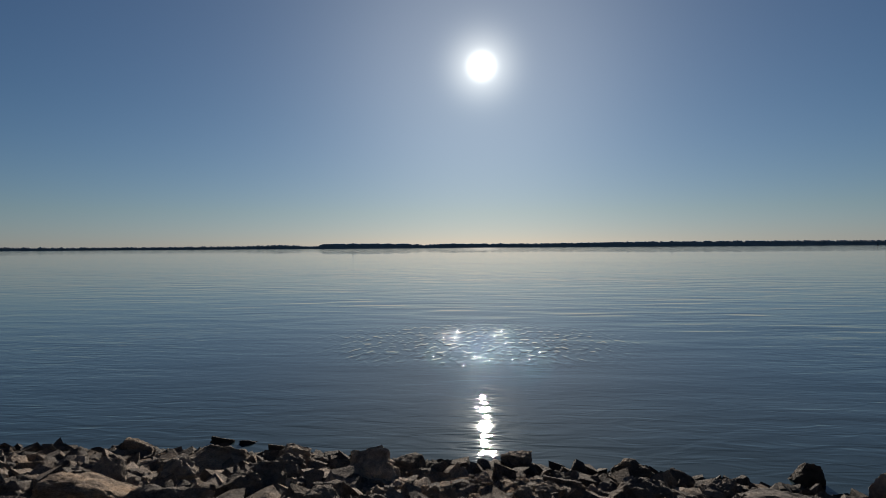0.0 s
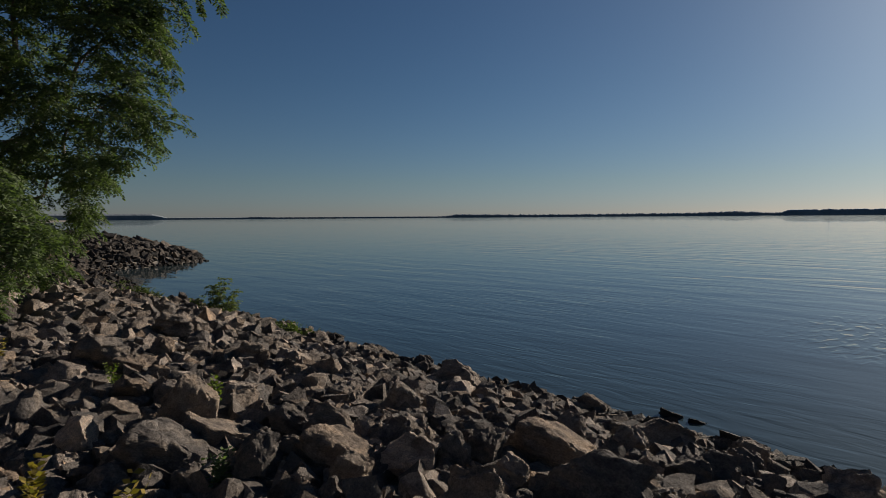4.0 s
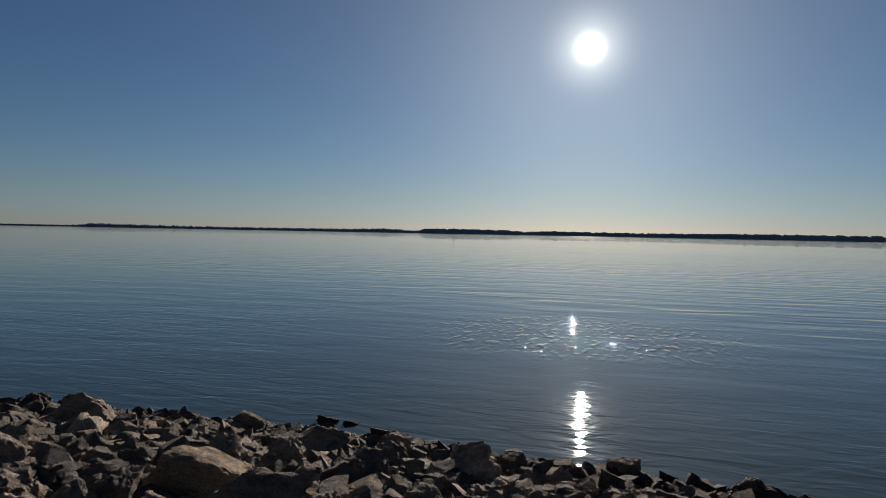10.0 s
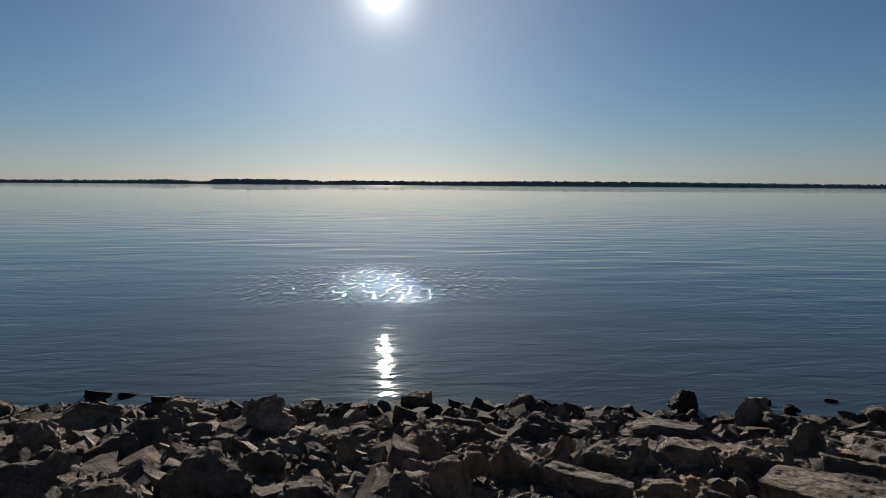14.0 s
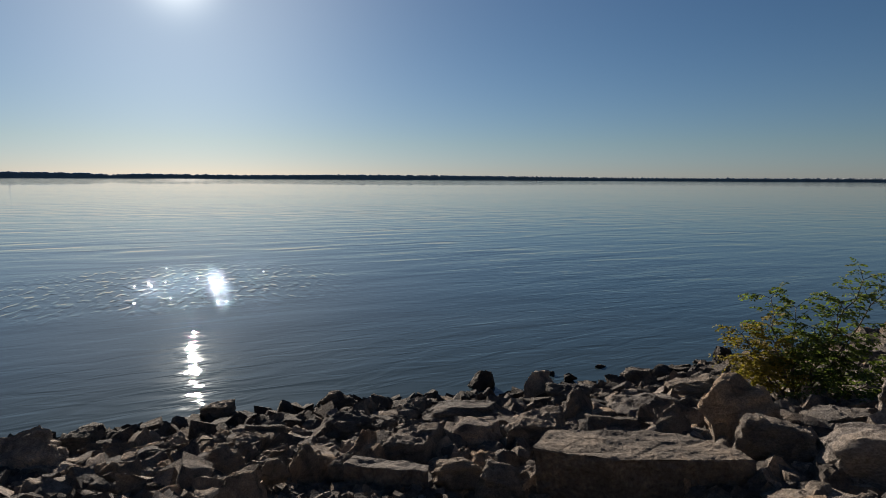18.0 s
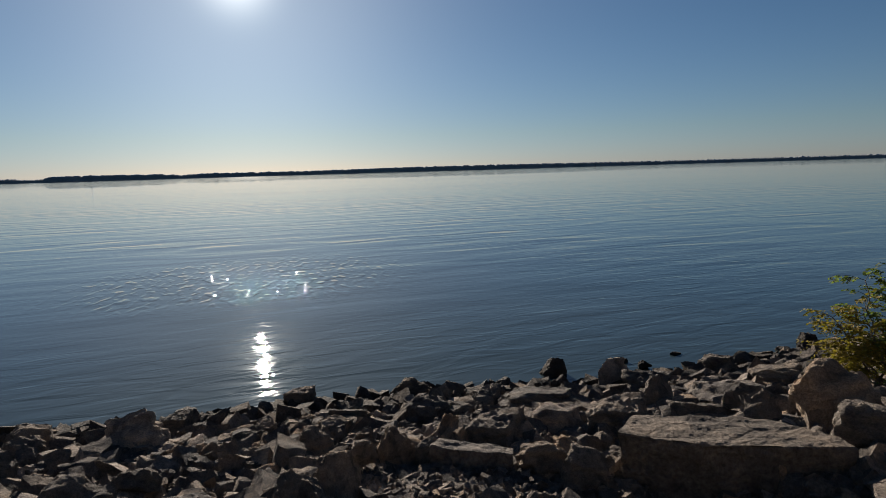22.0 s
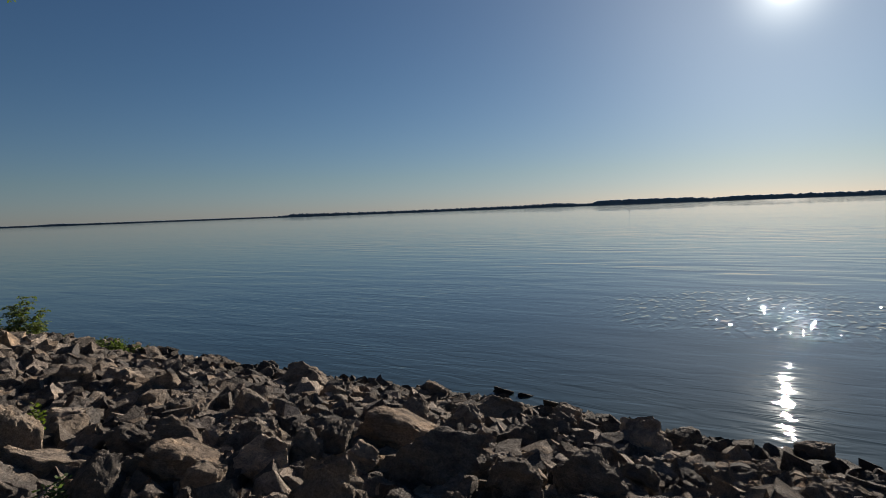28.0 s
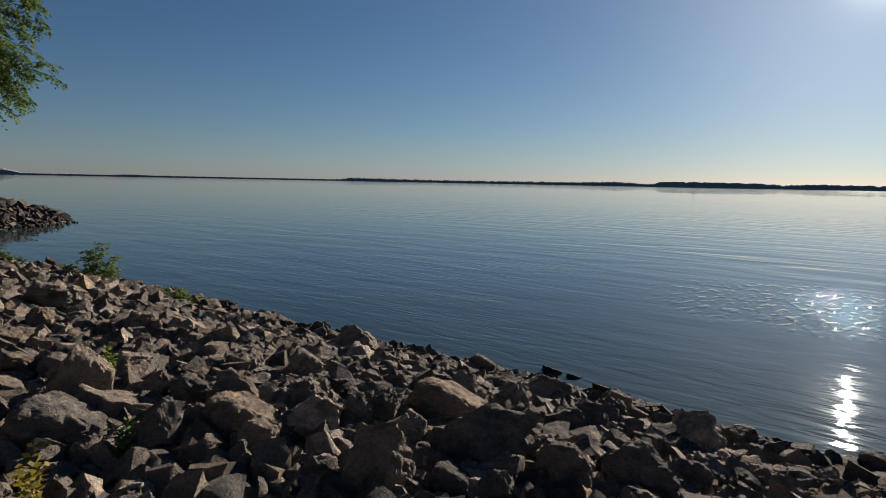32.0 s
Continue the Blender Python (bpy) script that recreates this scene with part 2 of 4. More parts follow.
def plain_material(name, low, high, scale=6.0, rough=0.8, depth=0.01, detail=5.0):
    m, n, l, p = material(name)
    pos = n.new("ShaderNodeNewGeometry").outputs["Position"]
    a = noise_node(n, l, pos, scale, detail, 0.6)
    b = noise_node(n, l, pos, scale * 7, 3, 0.6)
    c = ramp(n, l, a.outputs["Fac"], (0.3, low), (0.7, high))
    c = mix_rgb(n, l, 0.5, c, ramp(n, l, b.outputs["Fac"], (0.3, (0.7,) * 3), (0.7, (1.2,) * 3)), "MULTIPLY")
    l.new(c, p.inputs["Base Color"])
    p.inputs["Roughness"].default_value = rough
    l.new(bump(n, l, b.outputs["Fac"], 0.6, depth), p.inputs["Normal"])
    return m


SOIL = plain_material("gravelly_soil", (0.10, 0.085, 0.068), (0.22, 0.19, 0.155), 5.0, 0.95, 0.02)
BARK = plain_material("bark", (0.05, 0.04, 0.03), (0.13, 0.105, 0.08), 12.0, 0.9, 0.012)
# woods with the blue-grey haze of distance mixed into their base colour
HAZY_WOOD = plain_material("hazy_far_woods", (0.15, 0.18, 0.20), (0.21, 0.24, 0.26), 0.02, 1.0, 0.5)
DARK = plain_material("dark_paint", (0.02, 0.02, 0.022), (0.05, 0.05, 0.05), 3.0, 0.6, 0.002)


def leaf_material(name, low, high, through=0.35):
    m, n, l, p = material(name)
    rnd = n.new("ShaderNodeNewGeometry").outputs["Random Per Island"]
    c = ramp(n, l, rnd, (0.0, low), (0.75, high), (1.0, tuple(v * 1.25 for v in high)))
    l.new(c, p.inputs["Base Color"])
    p.inputs["Roughness"].default_value = 0.75
    p.inputs["Specular IOR Level"].default_value = 0.2
    t = n.new("ShaderNodeBsdfTranslucent")
    l.new(mix_rgb(n, l, 1.0, c, (1.1, 1.3, 0.6), "MULTIPLY"), t.inputs["Color"])
    mx = n.new("ShaderNodeMixShader")
    mx.inputs[0].default_value = through
    l.new(p.outputs[0], mx.inputs[1])
    l.new(t.outputs[0], mx.inputs[2])
    l.new(mx.outputs[0], n["Material Output"].inputs["Surface"])
    return m


LEAF = leaf_material("green_leaves", (0.046, 0.068, 0.030), (0.090, 0.120, 0.051), 0.40)
LEAF_BUSH = leaf_material("olive_green_leaves", (0.058, 0.078, 0.026), (0.125, 0.145, 0.048), 0.48)
LEAF_YELLOW = leaf_material("yellowing_leaves", (0.10, 0.088, 0.022), (0.215, 0.155, 0.034), 0.4)
LEAF_DULL = leaf_material("dull_green_leaves", (0.036, 0.052, 0.018), (0.078, 0.098, 0.034), 0.4)
LEAF_FRESH = leaf_material("fresh_leaves", (0.06, 0.085, 0.016), (0.115, 0.145, 0.03), 0.4)


# ---------------------------------------------------------------- mesh helpers
def mesh_from(name, verts, faces, mat, smooth=False):
    me = bpy.data.meshes.new(name)
    me.from_pydata(verts, [], faces)
    me.materials.append(mat)
    if smooth:
        me.shade_smooth()
    me.update()
    return me


def part(name, me, parent, label=""):
    ob = new(name, me)
    ob.parent = parent
    return tagged(ob, label)


def empty(name, x, y, z):
    ob = new(name)
    ob.location = (x, y, z)
    ob.empty_display_size = 0.1
    return ob


# ---------------------------------------------------------------- lie of the land
SHORE_X = [-400, -120, -90, -68, -51, -42, -36.2, -34.5, -33.1, -31.3, -30.2, -28.3, -25.2, -21.5, -18.8, -17.6, -15.9, -13.8, -12.2, -9.4, -7.8, -6.5, -5, -3.4,
           -1.6, 0.2, 1.3, 2.3, 3.3, 4.4, 5.4, 8.6, 14, 30, 80, 400]
SHORE_Y = [-60, -18, -9, -2.6, 2.4, 3.5, 4.1, 4.2, 3.2, 1.2, -0.3, -0.45, 0.2, 0.55, 0.95, 1.4, 1.75, 2.5, 3.1, 3.72, 4.05, 4.6, 5.12, 5.55,
           5.78, 6.08, 6.15, 6.1, 6.32, 6.6, 6.9, 7.3, 7.6, 6.5, -4, -120]


def shore(x):
    return float(np.interp(x, SHORE_X, SHORE_Y))


def inland(x, y):
    """How far a place lies from the water's edge: positive on land."""
    slope = (shore(x + 0.8) - shore(x - 0.8)) / 1.6
    return (shore(x) - y) / math.sqrt(1 + slope * slope)


def ground_z(x, y):
    d = inland(x, y)
    if d < 0:
        return max(-2.5, 0.24 * d) - 0.06
    z = 0.25 * d - 0.06
    z = z if z < 0.65 else 0.65 + 0.3 * (1 - math.exp(-(z - 0.65) / 0.3))
    z -= 0.34 * math.exp(-((x - 1.65) ** 2 + (y - 2.5) ** 2) / 0.38)
    # added rise behind the camera, out of view, blocks sky light on stone fronts
    unseen_rise = min(1.0, max(0.0, (-y - 5.5) / 14)) * min(1.0, max(0.0, (70 - abs(x)) / 30))
    return z + 9.0 * unseen_rise * unseen_rise * (3 - 2 * unseen_rise)


def lumps(x, y):
    return 0.05 * noise.noise(Vector((x * 1.3, y * 1.3, 0))) + 0.03 * noise.noise(Vector((x * 3.7, y * 3.7, 5)))


def axis(fine, reach, step):
    out, v, s = [], -fine, step
    while v <= fine:
        out.append(v)
        v += step
    while v < reach:
        s *= 1.28
        out.append(min(v, reach))
        v += s
    out.append(reach)
    v, s = -fine, step
    low = []
    while v > -reach:
        s *= 1.28
        v -= s
        low.append(max(v, -reach))
    return sorted(set(low + out))


gx, gy = axis(16, 3600, 0.22), axis(8.5, 3600, 0.22)
verts = [(x, y, ground_z(x, y) + (lumps(x, y) if abs(x) < 60 and abs(y) < 40 else 0)) for y in gy for x in gx]
w = len(gx)
faces = [(j * w + i, j * w + i + 1, (j + 1) * w + i + 1, (j + 1) * w + i) for j in range(len(gy) - 1) for i in range(w - 1)]
ground = tagged(new("ground", mesh_from("ground", verts, faces, SOIL, True)), "stony brown soil bank sloping into the lake", "ground", kind="structure")

water = tagged(new("water", mesh_from("water", [(-3600, -900, 0), (3600, -900, 0), (3600, 3600, 0), (-3600, 3600, 0)], [(0, 1, 2, 3)], WATER)),
               "calm blue-grey lake water with small ripples", "lake", kind="structure")

# the wooded far shore, by compass direction (degrees from +y) and height (metres)
FAR_DEG = [-130, -104, -95, -88.0, -86.6, -80.5, -79, -77, -61, -59.5, -52, -45, -38, -34, -31.4, -30.6, -30.2, -27, -22, -20.3, -18, -14,
           -9, -4, 0, 4, 9, 14, 20, 25, 33, 40, 60, 110]
FAR_UP = [36, 36, 36, 32, 9, 8, 13, 9, 8, 19, 14, 15, 17, 23, 15, 16, 27, 30, 26, 19, 25, 23, 22, 25, 28, 27, 27, 25, 22, 19, 18, 18, 18, 18]
R = 3000
verts, faces = [], []
k = 0
deg = -130.0
while deg < 110:
    a = radians(deg)
    h = float(np.interp(deg, FAR_DEG, FAR_UP))
    h += (1.0 if -55 < deg < 12 else 0.35) * (2.2 * noise.noise(Vector((deg * 2.3, 0, 0))) + 2.6 * noise.noise(Vector((deg * 5, 3, 0))) + 0.35 * noise.noise(Vector((deg * 21, 7, 0))))
    h = max(h, 2.5) + 2.3
    h = h * 0.87 if h < 31 else 27 + 0.2 * (h - 31)
    rise = 1.0 if deg > -62 else 0.3
    h = max(h + rise * (3.2 * noise.noise(Vector((deg * 1.7, 9, 0))) + 2.6 * noise.noise(Vector((deg * 4.6, 9, 0))) + 0.7 * noise.noise(Vector((deg * 13, 1, 0)))), 3.0)
    for r, z in ((R, -0.5), (R, h * 0.72), (R + 14, h * 0.93), (R + 40, h), (R + 70, h * 0.8), (R + 90, -1)):
        verts.append((r * math.sin(a), r * math.cos(a), z))
    if k:
        for q in range(5):
            faces.append(((k - 1) * 6 + q, k * 6 + q, k * 6 + q + 1, (k - 1) * 6 + q + 1))
    k += 1
    deg += 0.05
tagged(new("backdrop", mesh_from("far_shore", verts, faces, HAZY_WOOD)), "dark wooded low hills on the far shore, distance haze in their colour", "far shore", kind="structure")


# ---------------------------------------------------------------- stones
def broken_block(rng, half, cuts, peak):
    """Corners of a block with flat breaks: a box with tilted sides, cut by random planes."""
    planes = []
    for k in range(6):
        n = np.zeros(3)
        n[k // 2] = 1 - 2 * (k % 2)
        n += np.array([rng.gauss(0, 0.17) for _ in range(3)])
        planes.append((n, 0.92))
    for _ in range(cuts):
        planes.append((np.array([rng.gauss(0, 1) for _ in range(3)]) / half ** 0.5, rng.uniform(0.62, 0.88)))
    if peak:
        a = rng.uniform(0, 6.28)
        for k in range(3):
            b = a + 2.2 * k + rng.uniform(-0.3, 0.3)
            planes.append((np.array([math.cos(b), math.sin(b), rng.uniform(0.5, 1.0)]), 0.80 - 0.6 * peak * rng.uniform(0.6, 1.0)))
    nrm = np.array([n / np.linalg.norm(n) for n, _ in planes])
    far = np.array([k for _, k in planes]) * (np.abs(nrm) @ half)
    idx = np.array(list(itertools.combinations(range(len(planes)), 3)))
    mats = nrm[idx]
    good = np.abs(np.linalg.det(mats)) > 0.03
    pts = np.linalg.solve(mats[good], far[idx[good]][..., None])[..., 0]
    return pts[(pts @ nrm.T <= far + 1e-6).all(1)]


def rock_mesh(name, seed, shape, detail=2, rough=0.05, cuts=6, mat=None, peak=0.0, worn=0.014):
    """A broken stone about one metre wide (scaled by its object): flat breaks, worn edges, a pitted skin."""
    rng = random.Random(seed)
    bm = bmesh.new()
    for p in broken_block(rng, np.array(shape) / 2, cuts, peak):
        bm.verts.new(p)
    bmesh.ops.remove_doubles(bm, verts=bm.verts[:], dist=0.012)
    hull = bmesh.ops.convex_hull(bm, input=bm.verts[:])
    bmesh.ops.delete(bm, geom=[g for g in hull["geom_interior"] if isinstance(g, bmesh.types.BMVert)], context="VERTS")
    bmesh.ops.dissolve_limit(bm, angle_limit=radians(8), verts=bm.verts[:], edges=bm.edges[:])
    bmesh.ops.triangulate(bm, faces=bm.faces[:])
    if not detail and worn:
        bmesh.ops.dissolve_limit(bm, angle_limit=radians(16), verts=bm.verts[:], edges=bm.edges[:])
        bmesh.ops.bevel(bm, geom=bm.edges[:], offset=worn, segments=1, affect="EDGES", clamp_overlap=True)
        bmesh.ops.triangulate(bm, faces=bm.faces[:])
    if not detail:
        for v in bm.verts:
            v.co *= 1 + 0.14 * noise.noise(v.co * 3.1 + Vector((seed, 0, 0)))
    if detail:
        if worn:
            bmesh.ops.bevel(bm, geom=bm.edges[:], offset=worn, segments=1, affect="EDGES", clamp_overlap=True)
            bmesh.ops.triangulate(bm, faces=bm.faces[:])
        for step in range(detail):
            long = [e for e in bm.edges if e.calc_length() > (0.24, 0.15, 0.10, 0.09)[step]]
            if long:
                bmesh.ops.subdivide_edges(bm, edges=long, cuts=1)
                bmesh.ops.triangulate(bm, faces=bm.faces[:])
        off = Vector((seed * 3.1, seed * 1.7, seed * 0.9))
        turn = Euler((rng.uniform(-0.5, 0.5), rng.uniform(-0.5, 0.5), 0)).to_matrix()
        bm.normal_update()
        for v in bm.verts:
            q = turn @ v.co
            s = noise.noise(q * 2.3 + off) * 0.7 + noise.noise(q * 5.5 + off) * 0.5
            s -= abs(noise.noise(q * 4.2 - off)) * 0.8 + abs(noise.noise(q * 10.0 + off)) * 0.7
            s += noise.noise(q * 19.0 + off) * 0.4
            bed = math.tanh(6 * noise.noise(Vector((q.x * 1.1, q.y * 1.1, q.z * 9)) + off)) * 0.4
            v.co += v.normal * rough * (s + bed + 0.3)
    me = bpy.data.meshes.new(name)
    bm.to_mesh(me)
    bm.free()
    me.materials.append(mat or STONE)
    me.shade_smooth()
    me.set_sharp_from_angle(angle=radians(46))
    return me


def unit(me):
    """Brings a stone to one metre in each direction, so that its object gives the true size."""
    co = np.array([v.co for v in me.vertices])
    lo, hi = co.min(0), co.max(0)
    me.vertices.foreach_set("co", ((co - (lo + hi) / 2) / (hi - lo)).ravel())
    me.update()
    return me


SHAPES = [(1, 0.7, 0.46), (1, 0.75, 0.66), (1, 0.52, 0.34), (1, 0.85, 0.40), (1, 0.55, 0.5), (1, 0.75, 0.27)]
ROCKS = [rock_mesh("rock", 11 + k, SHAPES[k % 6], 3, 0.10, 6 + k % 5, peak=(0, 0.3, 0.4, 0.2, 0.45)[k % 5], worn=0.05) for k in range(30)]
BLOCKS = [unit(rock_mesh("rock", 61 + k, (1, 0.8, 0.7), 3, 0.075, 5 + k % 4, worn=0.03)) for k in range(8)]
PEAKS = [unit(rock_mesh("rock", 81 + k, (1, 0.8, 0.8), 3, 0.075, 3 + k % 4, peak=0.5, worn=0.03)) for k in range(8)]
FLATS = [unit(rock_mesh("rock", 101 + k, (1, 0.85, 0.36), 3, 0.065, 5 + k % 4, worn=0.03)) for k in range(8)]
CHIPS = [rock_mesh("chip", 211 + k, SHAPES[k % 6], 1, 0.10, 3, peak=(0, 0.35, 0.45)[k % 3], worn=0) for k in range(18)]

PLACED = []
# stones lie along the slope of the bank, their tops leaning towards the water
LEAN = Matrix.Rotation(radians(-17), 4, "X")


def boulder(x, y, z, wide, deep, tall, family, kind, yaw, label="angular grey-brown limestone rock on the bank"):
    """A stone that stands out: its middle and its true size in metres."""
    ob = new("rock", family[kind])
    ob.matrix_world = pose(x, y, z) @ LEAN @ pose(0, 0, 0, 0, 0, yaw) @ Matrix.Diagonal((wide * 1.1, deep * 1.1, tall * 1.08, 1))
    PLACED.append((x, y, 0.42 * max(wide, deep)))
    return tagged(ob, label, "rock", "riprap rocks")


def rock(x, y, size, tall, kind, yaw, tilt=0, roll=0, sink=0.25, z=None, me=None, label="", sy=None):
    """One stone: its middle, its width and height in metres, which of the broken shapes, and how it lies."""
    ob = new("rock", me or ROCKS[kind % 30])
    sz = tall / (ob.dimensions.z or 1)
    base = ground_z(x, y) + tall * (0.5 - sink) if z is None else z
    ob.matrix_world = pose(x, y, base) @ LEAN @ pose(0, 0, 0, tilt, roll, yaw) @ Matrix.Diagonal((size, sy or size, sz, 1))
    PLACED.append((x, y, 0.45 * size))
    return tagged(ob, label or "angular grey-brown limestone rock on the bank", "rock", "riprap rocks")

# ---------------------------------------------------------------- the stones that stand out
def slab(corners, top, tall, batter, label, tip=0.0):
    """A split block: a flat layered top over the given corners, steep broken sides, chipped edges."""
    cx = sum(c[0] for c in corners) / len(corners)
    cy = sum(c[1] for c in corners) / len(corners)
    bm = bmesh.new()
    upper = [bm.verts.new((x - cx, y - cy, 0)) for x, y in corners]
    lower = [bm.verts.new(((x - cx) * batter, (y - cy) * batter, -tall)) for x, y in corners]
    bm.faces.new(upper)
    bm.faces.new(lower[::-1])
    for k in range(len(corners)):
        q = (k + 1) % len(corners)
        bm.faces.new((upper[k], lower[k], lower[q], upper[q]))
    bmesh.ops.recalc_face_normals(bm, faces=bm.faces)
    bmesh.ops.triangulate(bm, faces=bm.faces)
    bmesh.ops.bevel(bm, geom=bm.edges[:], offset=0.008, segments=1, affect="EDGES", clamp_overlap=True)
    bmesh.ops.triangulate(bm, faces=bm.faces)
    for size in (0.3, 0.15, 0.08, 0.05, 0.03, 0.03):
        bmesh.ops.subdivide_edges(bm, edges=[e for e in bm.edges if e.calc_length() > size], cuts=1)
        bmesh.ops.triangulate(bm, faces=bm.faces)
    bm.normal_update()
    for v in bm.verts:
        c, nrm = v.co.copy(), v.normal.copy()
        flat = nrm.z > 0.7
        chip = max(0.0, noise.noise(Vector((c.x * 9, c.y * 9, c.z * 4 + 3))) - 0.05)
        if flat:
            v.co.z += 0.012 * noise.noise(c * 5) + 0.004 * math.tanh(4 * noise.noise(Vector((c.x * 8, c.y * 17, 2)))) + 0.004 * noise.noise(c * 38)
        else:
            v.co += nrm * (0.02 * noise.noise(c * 3.2 + Vector((4, 1, 0))) + 0.008 * math.tanh(3 * noise.noise(Vector((c.x * 6, c.y * 6, c.z * 11)))) + 0.007 * noise.noise(c * 30))
        if c.z > -0.03:
            v.co -= nrm * 0.018 * chip * (0.08 if flat else 1.0)
        v.co.z += tip * c.x
    me = bpy.data.meshes.new("slab")
    bm.to_mesh(me)
    bm.free()
    me.materials.append(STONE_SLAB)
    ob = new("rock_slab", me)
    ob.matrix_world = pose(cx, cy, top)
    return tagged(ob, label, "rock", "riprap rocks")


slab([(1.41, 3.06), (1.77, 2.87), (2.53, 2.74), (2.49, 2.88), (2.32, 3.13), (1.59, 3.28)], 0.885, 0.6, 0.86, "large flat-topped limestone slab lying among smaller rocks")
slab([(0.40, 3.21), (0.62, 3.11), (0.85, 3.05), (0.87, 3.13), (0.46, 3.30)], 0.80, 0.22, 0.96, "long thin flat-topped limestone block beside a pebbly hollow")
PLACED.extend([(1.6, 3.1, 0.2), (1.9, 3.04, 0.22), (2.2, 2.95, 0.22), (2.4, 2.85, 0.16), (0.52, 3.2, 0.13), (0.75, 3.13, 0.13)])
# open ground kept free of larger stones
HOLLOWS = [(1.62, 2.74, 0.24), (1.98, 2.66, 0.16), (2.25, 2.6, 0.1), (0.42, 2.90, 0.42), (0.15, 3.06, 0.34), (0.75, 2.86, 0.32), (1.1, 3.2, 0.14), (1.3, 3.1, 0.12)]
PLACED.extend((x, y, 1.45 * r) for x, y, r in HOLLOWS)
PLACED.extend([(-4.15, 0.58, 0.16), (-5.1, -0.05, 0.12), (-2.95, 0.47, 0.12)])
boulder(1.91, 6.37, 0.05, 0.28, 0.24, 0.24, BLOCKS, 1, 15, "dark blocky rock standing in the shallow water")
boulder(2.33, 5.57, 0.25, 0.27, 0.20, 0.32, PEAKS, 0, -29)
boulder(3.53, 5.79, 0.19, 0.37, 0.27, 0.26, BLOCKS, 5, -18)
boulder(2.31, 4.51, 0.46, 0.27, 0.20, 0.32, PEAKS, 4, -28)
boulder(2.78, 4.30, 0.51, 0.59, 0.48, 0.25, FLATS, 3, -25)
boulder(2.31, 3.93, 0.55, 0.34, 0.27, 0.20, FLATS, 2, -11)
boulder(2.55, 3.89, 0.65, 0.13, 0.10, 0.16, PEAKS, 6, -19)
boulder(2.59, 3.59, 0.72, 0.22, 0.16, 0.26, PEAKS, 5, -29)
boulder(3.02, 3.49, 0.81, 0.49, 0.37, 0.48, PEAKS, 7, -36)
boulder(2.82, 2.99, 0.85, 0.43, 0.32, 0.31, BLOCKS, 0, -28)
boulder(3.72, 3.37, 0.74, 0.52, 0.42, 0.21, FLATS, 5, -45)
boulder(3.12, 2.56, 0.91, 0.58, 0.44, 0.36, BLOCKS, 5, -35)
boulder(4.05, 3.31, 0.88, 0.28, 0.21, 0.33, PEAKS, 6, -37)
boulder(5.64, 4.14, 0.78, 0.64, 0.48, 0.46, BLOCKS, 2, -50)
boulder(3.98, 2.78, 0.94, 0.27, 0.20, 0.27, BLOCKS, 3, -60)
boulder(3.59, 2.49, 0.89, 0.34, 0.25, 0.24, BLOCKS, 2, -57)
boulder(3.25, 2.19, 0.92, 0.25, 0.19, 0.25, BLOCKS, 2, -53)
boulder(2.62, 2.44, 0.80, 0.41, 0.33, 0.13, FLATS, 5, -28)
boulder(2.89, 2.22, 0.93, 0.15, 0.12, 0.18, PEAKS, 2, -34)
boulder(1.67, 3.69, 0.68, 0.41, 0.30, 0.29, BLOCKS, 7, -9)
boulder(1.37, 4.65, 0.39, 0.64, 0.48, 0.25, BLOCKS, 5, -2)
boulder(1.28, 3.80, 0.61, 0.35, 0.27, 0.25, BLOCKS, 5, -14)
boulder(0.82, 3.58, 0.68, 0.38, 0.29, 0.27, BLOCKS, 7, -13)
boulder(1.02, 3.13, 0.71, 0.28, 0.21, 0.20, BLOCKS, 6, -2)
boulder(0.34, 5.89, 0.07, 0.41, 0.31, 0.26, PEAKS, 7, 7)
boulder(0.70, 5.51, 0.18, 0.26, 0.20, 0.22, PEAKS, 3, -1)
boulder(0.99, 5.03, 0.30, 0.26, 0.20, 0.25, BLOCKS, 7, -4)
boulder(-0.22, 4.34, 0.43, 0.30, 0.24, 0.17, FLATS, 5, 16)
boulder(0.21, 3.37, 0.71, 0.21, 0.16, 0.25, PEAKS, 7, 18)
boulder(0.39, 3.26, 0.75, 0.13, 0.10, 0.13, BLOCKS, 7, -0)
boulder(-0.32, 3.75, 0.59, 0.26, 0.20, 0.22, PEAKS, 7, 14)
boulder(1.22, 3.03, 0.72, 0.26, 0.20, 0.22, PEAKS, 3, 0)
boulder(0.45, 4.43, 0.44, 0.42, 0.32, 0.28, BLOCKS, 2, 13)
boulder(3.56, 4.86, 0.40, 0.44, 0.33, 0.30, BLOCKS, 4, -25)
boulder(-1.23, 2.73, 0.81, 0.44, 0.33, 0.34, PEAKS, 7, 26)
boulder(-0.65, 2.54, 0.86, 0.29, 0.22, 0.21, BLOCKS, 6, 17)
boulder(-1.07, 2.46, 0.81, 0.23, 0.18, 0.13, FLATS, 3, 31)
boulder(-2.68, 4.67, 0.29, 0.32, 0.24, 0.29, BLOCKS, 5, 46)
boulder(-3.19, 4.08, 0.41, 0.62, 0.46, 0.33, BLOCKS, 1, 50)
boulder(-1.70, 4.36, 0.43, 0.46, 0.35, 0.39, PEAKS, 5, 32)
boulder(-1.10, 3.04, 0.78, 0.22, 0.17, 0.13, FLATS, 3, 40)
boulder(-0.21, 2.64, 0.86, 0.22, 0.17, 0.26, PEAKS, 1, -1)
boulder(-0.07, 2.80, 0.84, 0.23, 0.17, 0.28, PEAKS, 0, 2)
boulder(0.32, 2.44, 0.86, 0.21, 0.17, 0.13, FLATS, 3, 5)
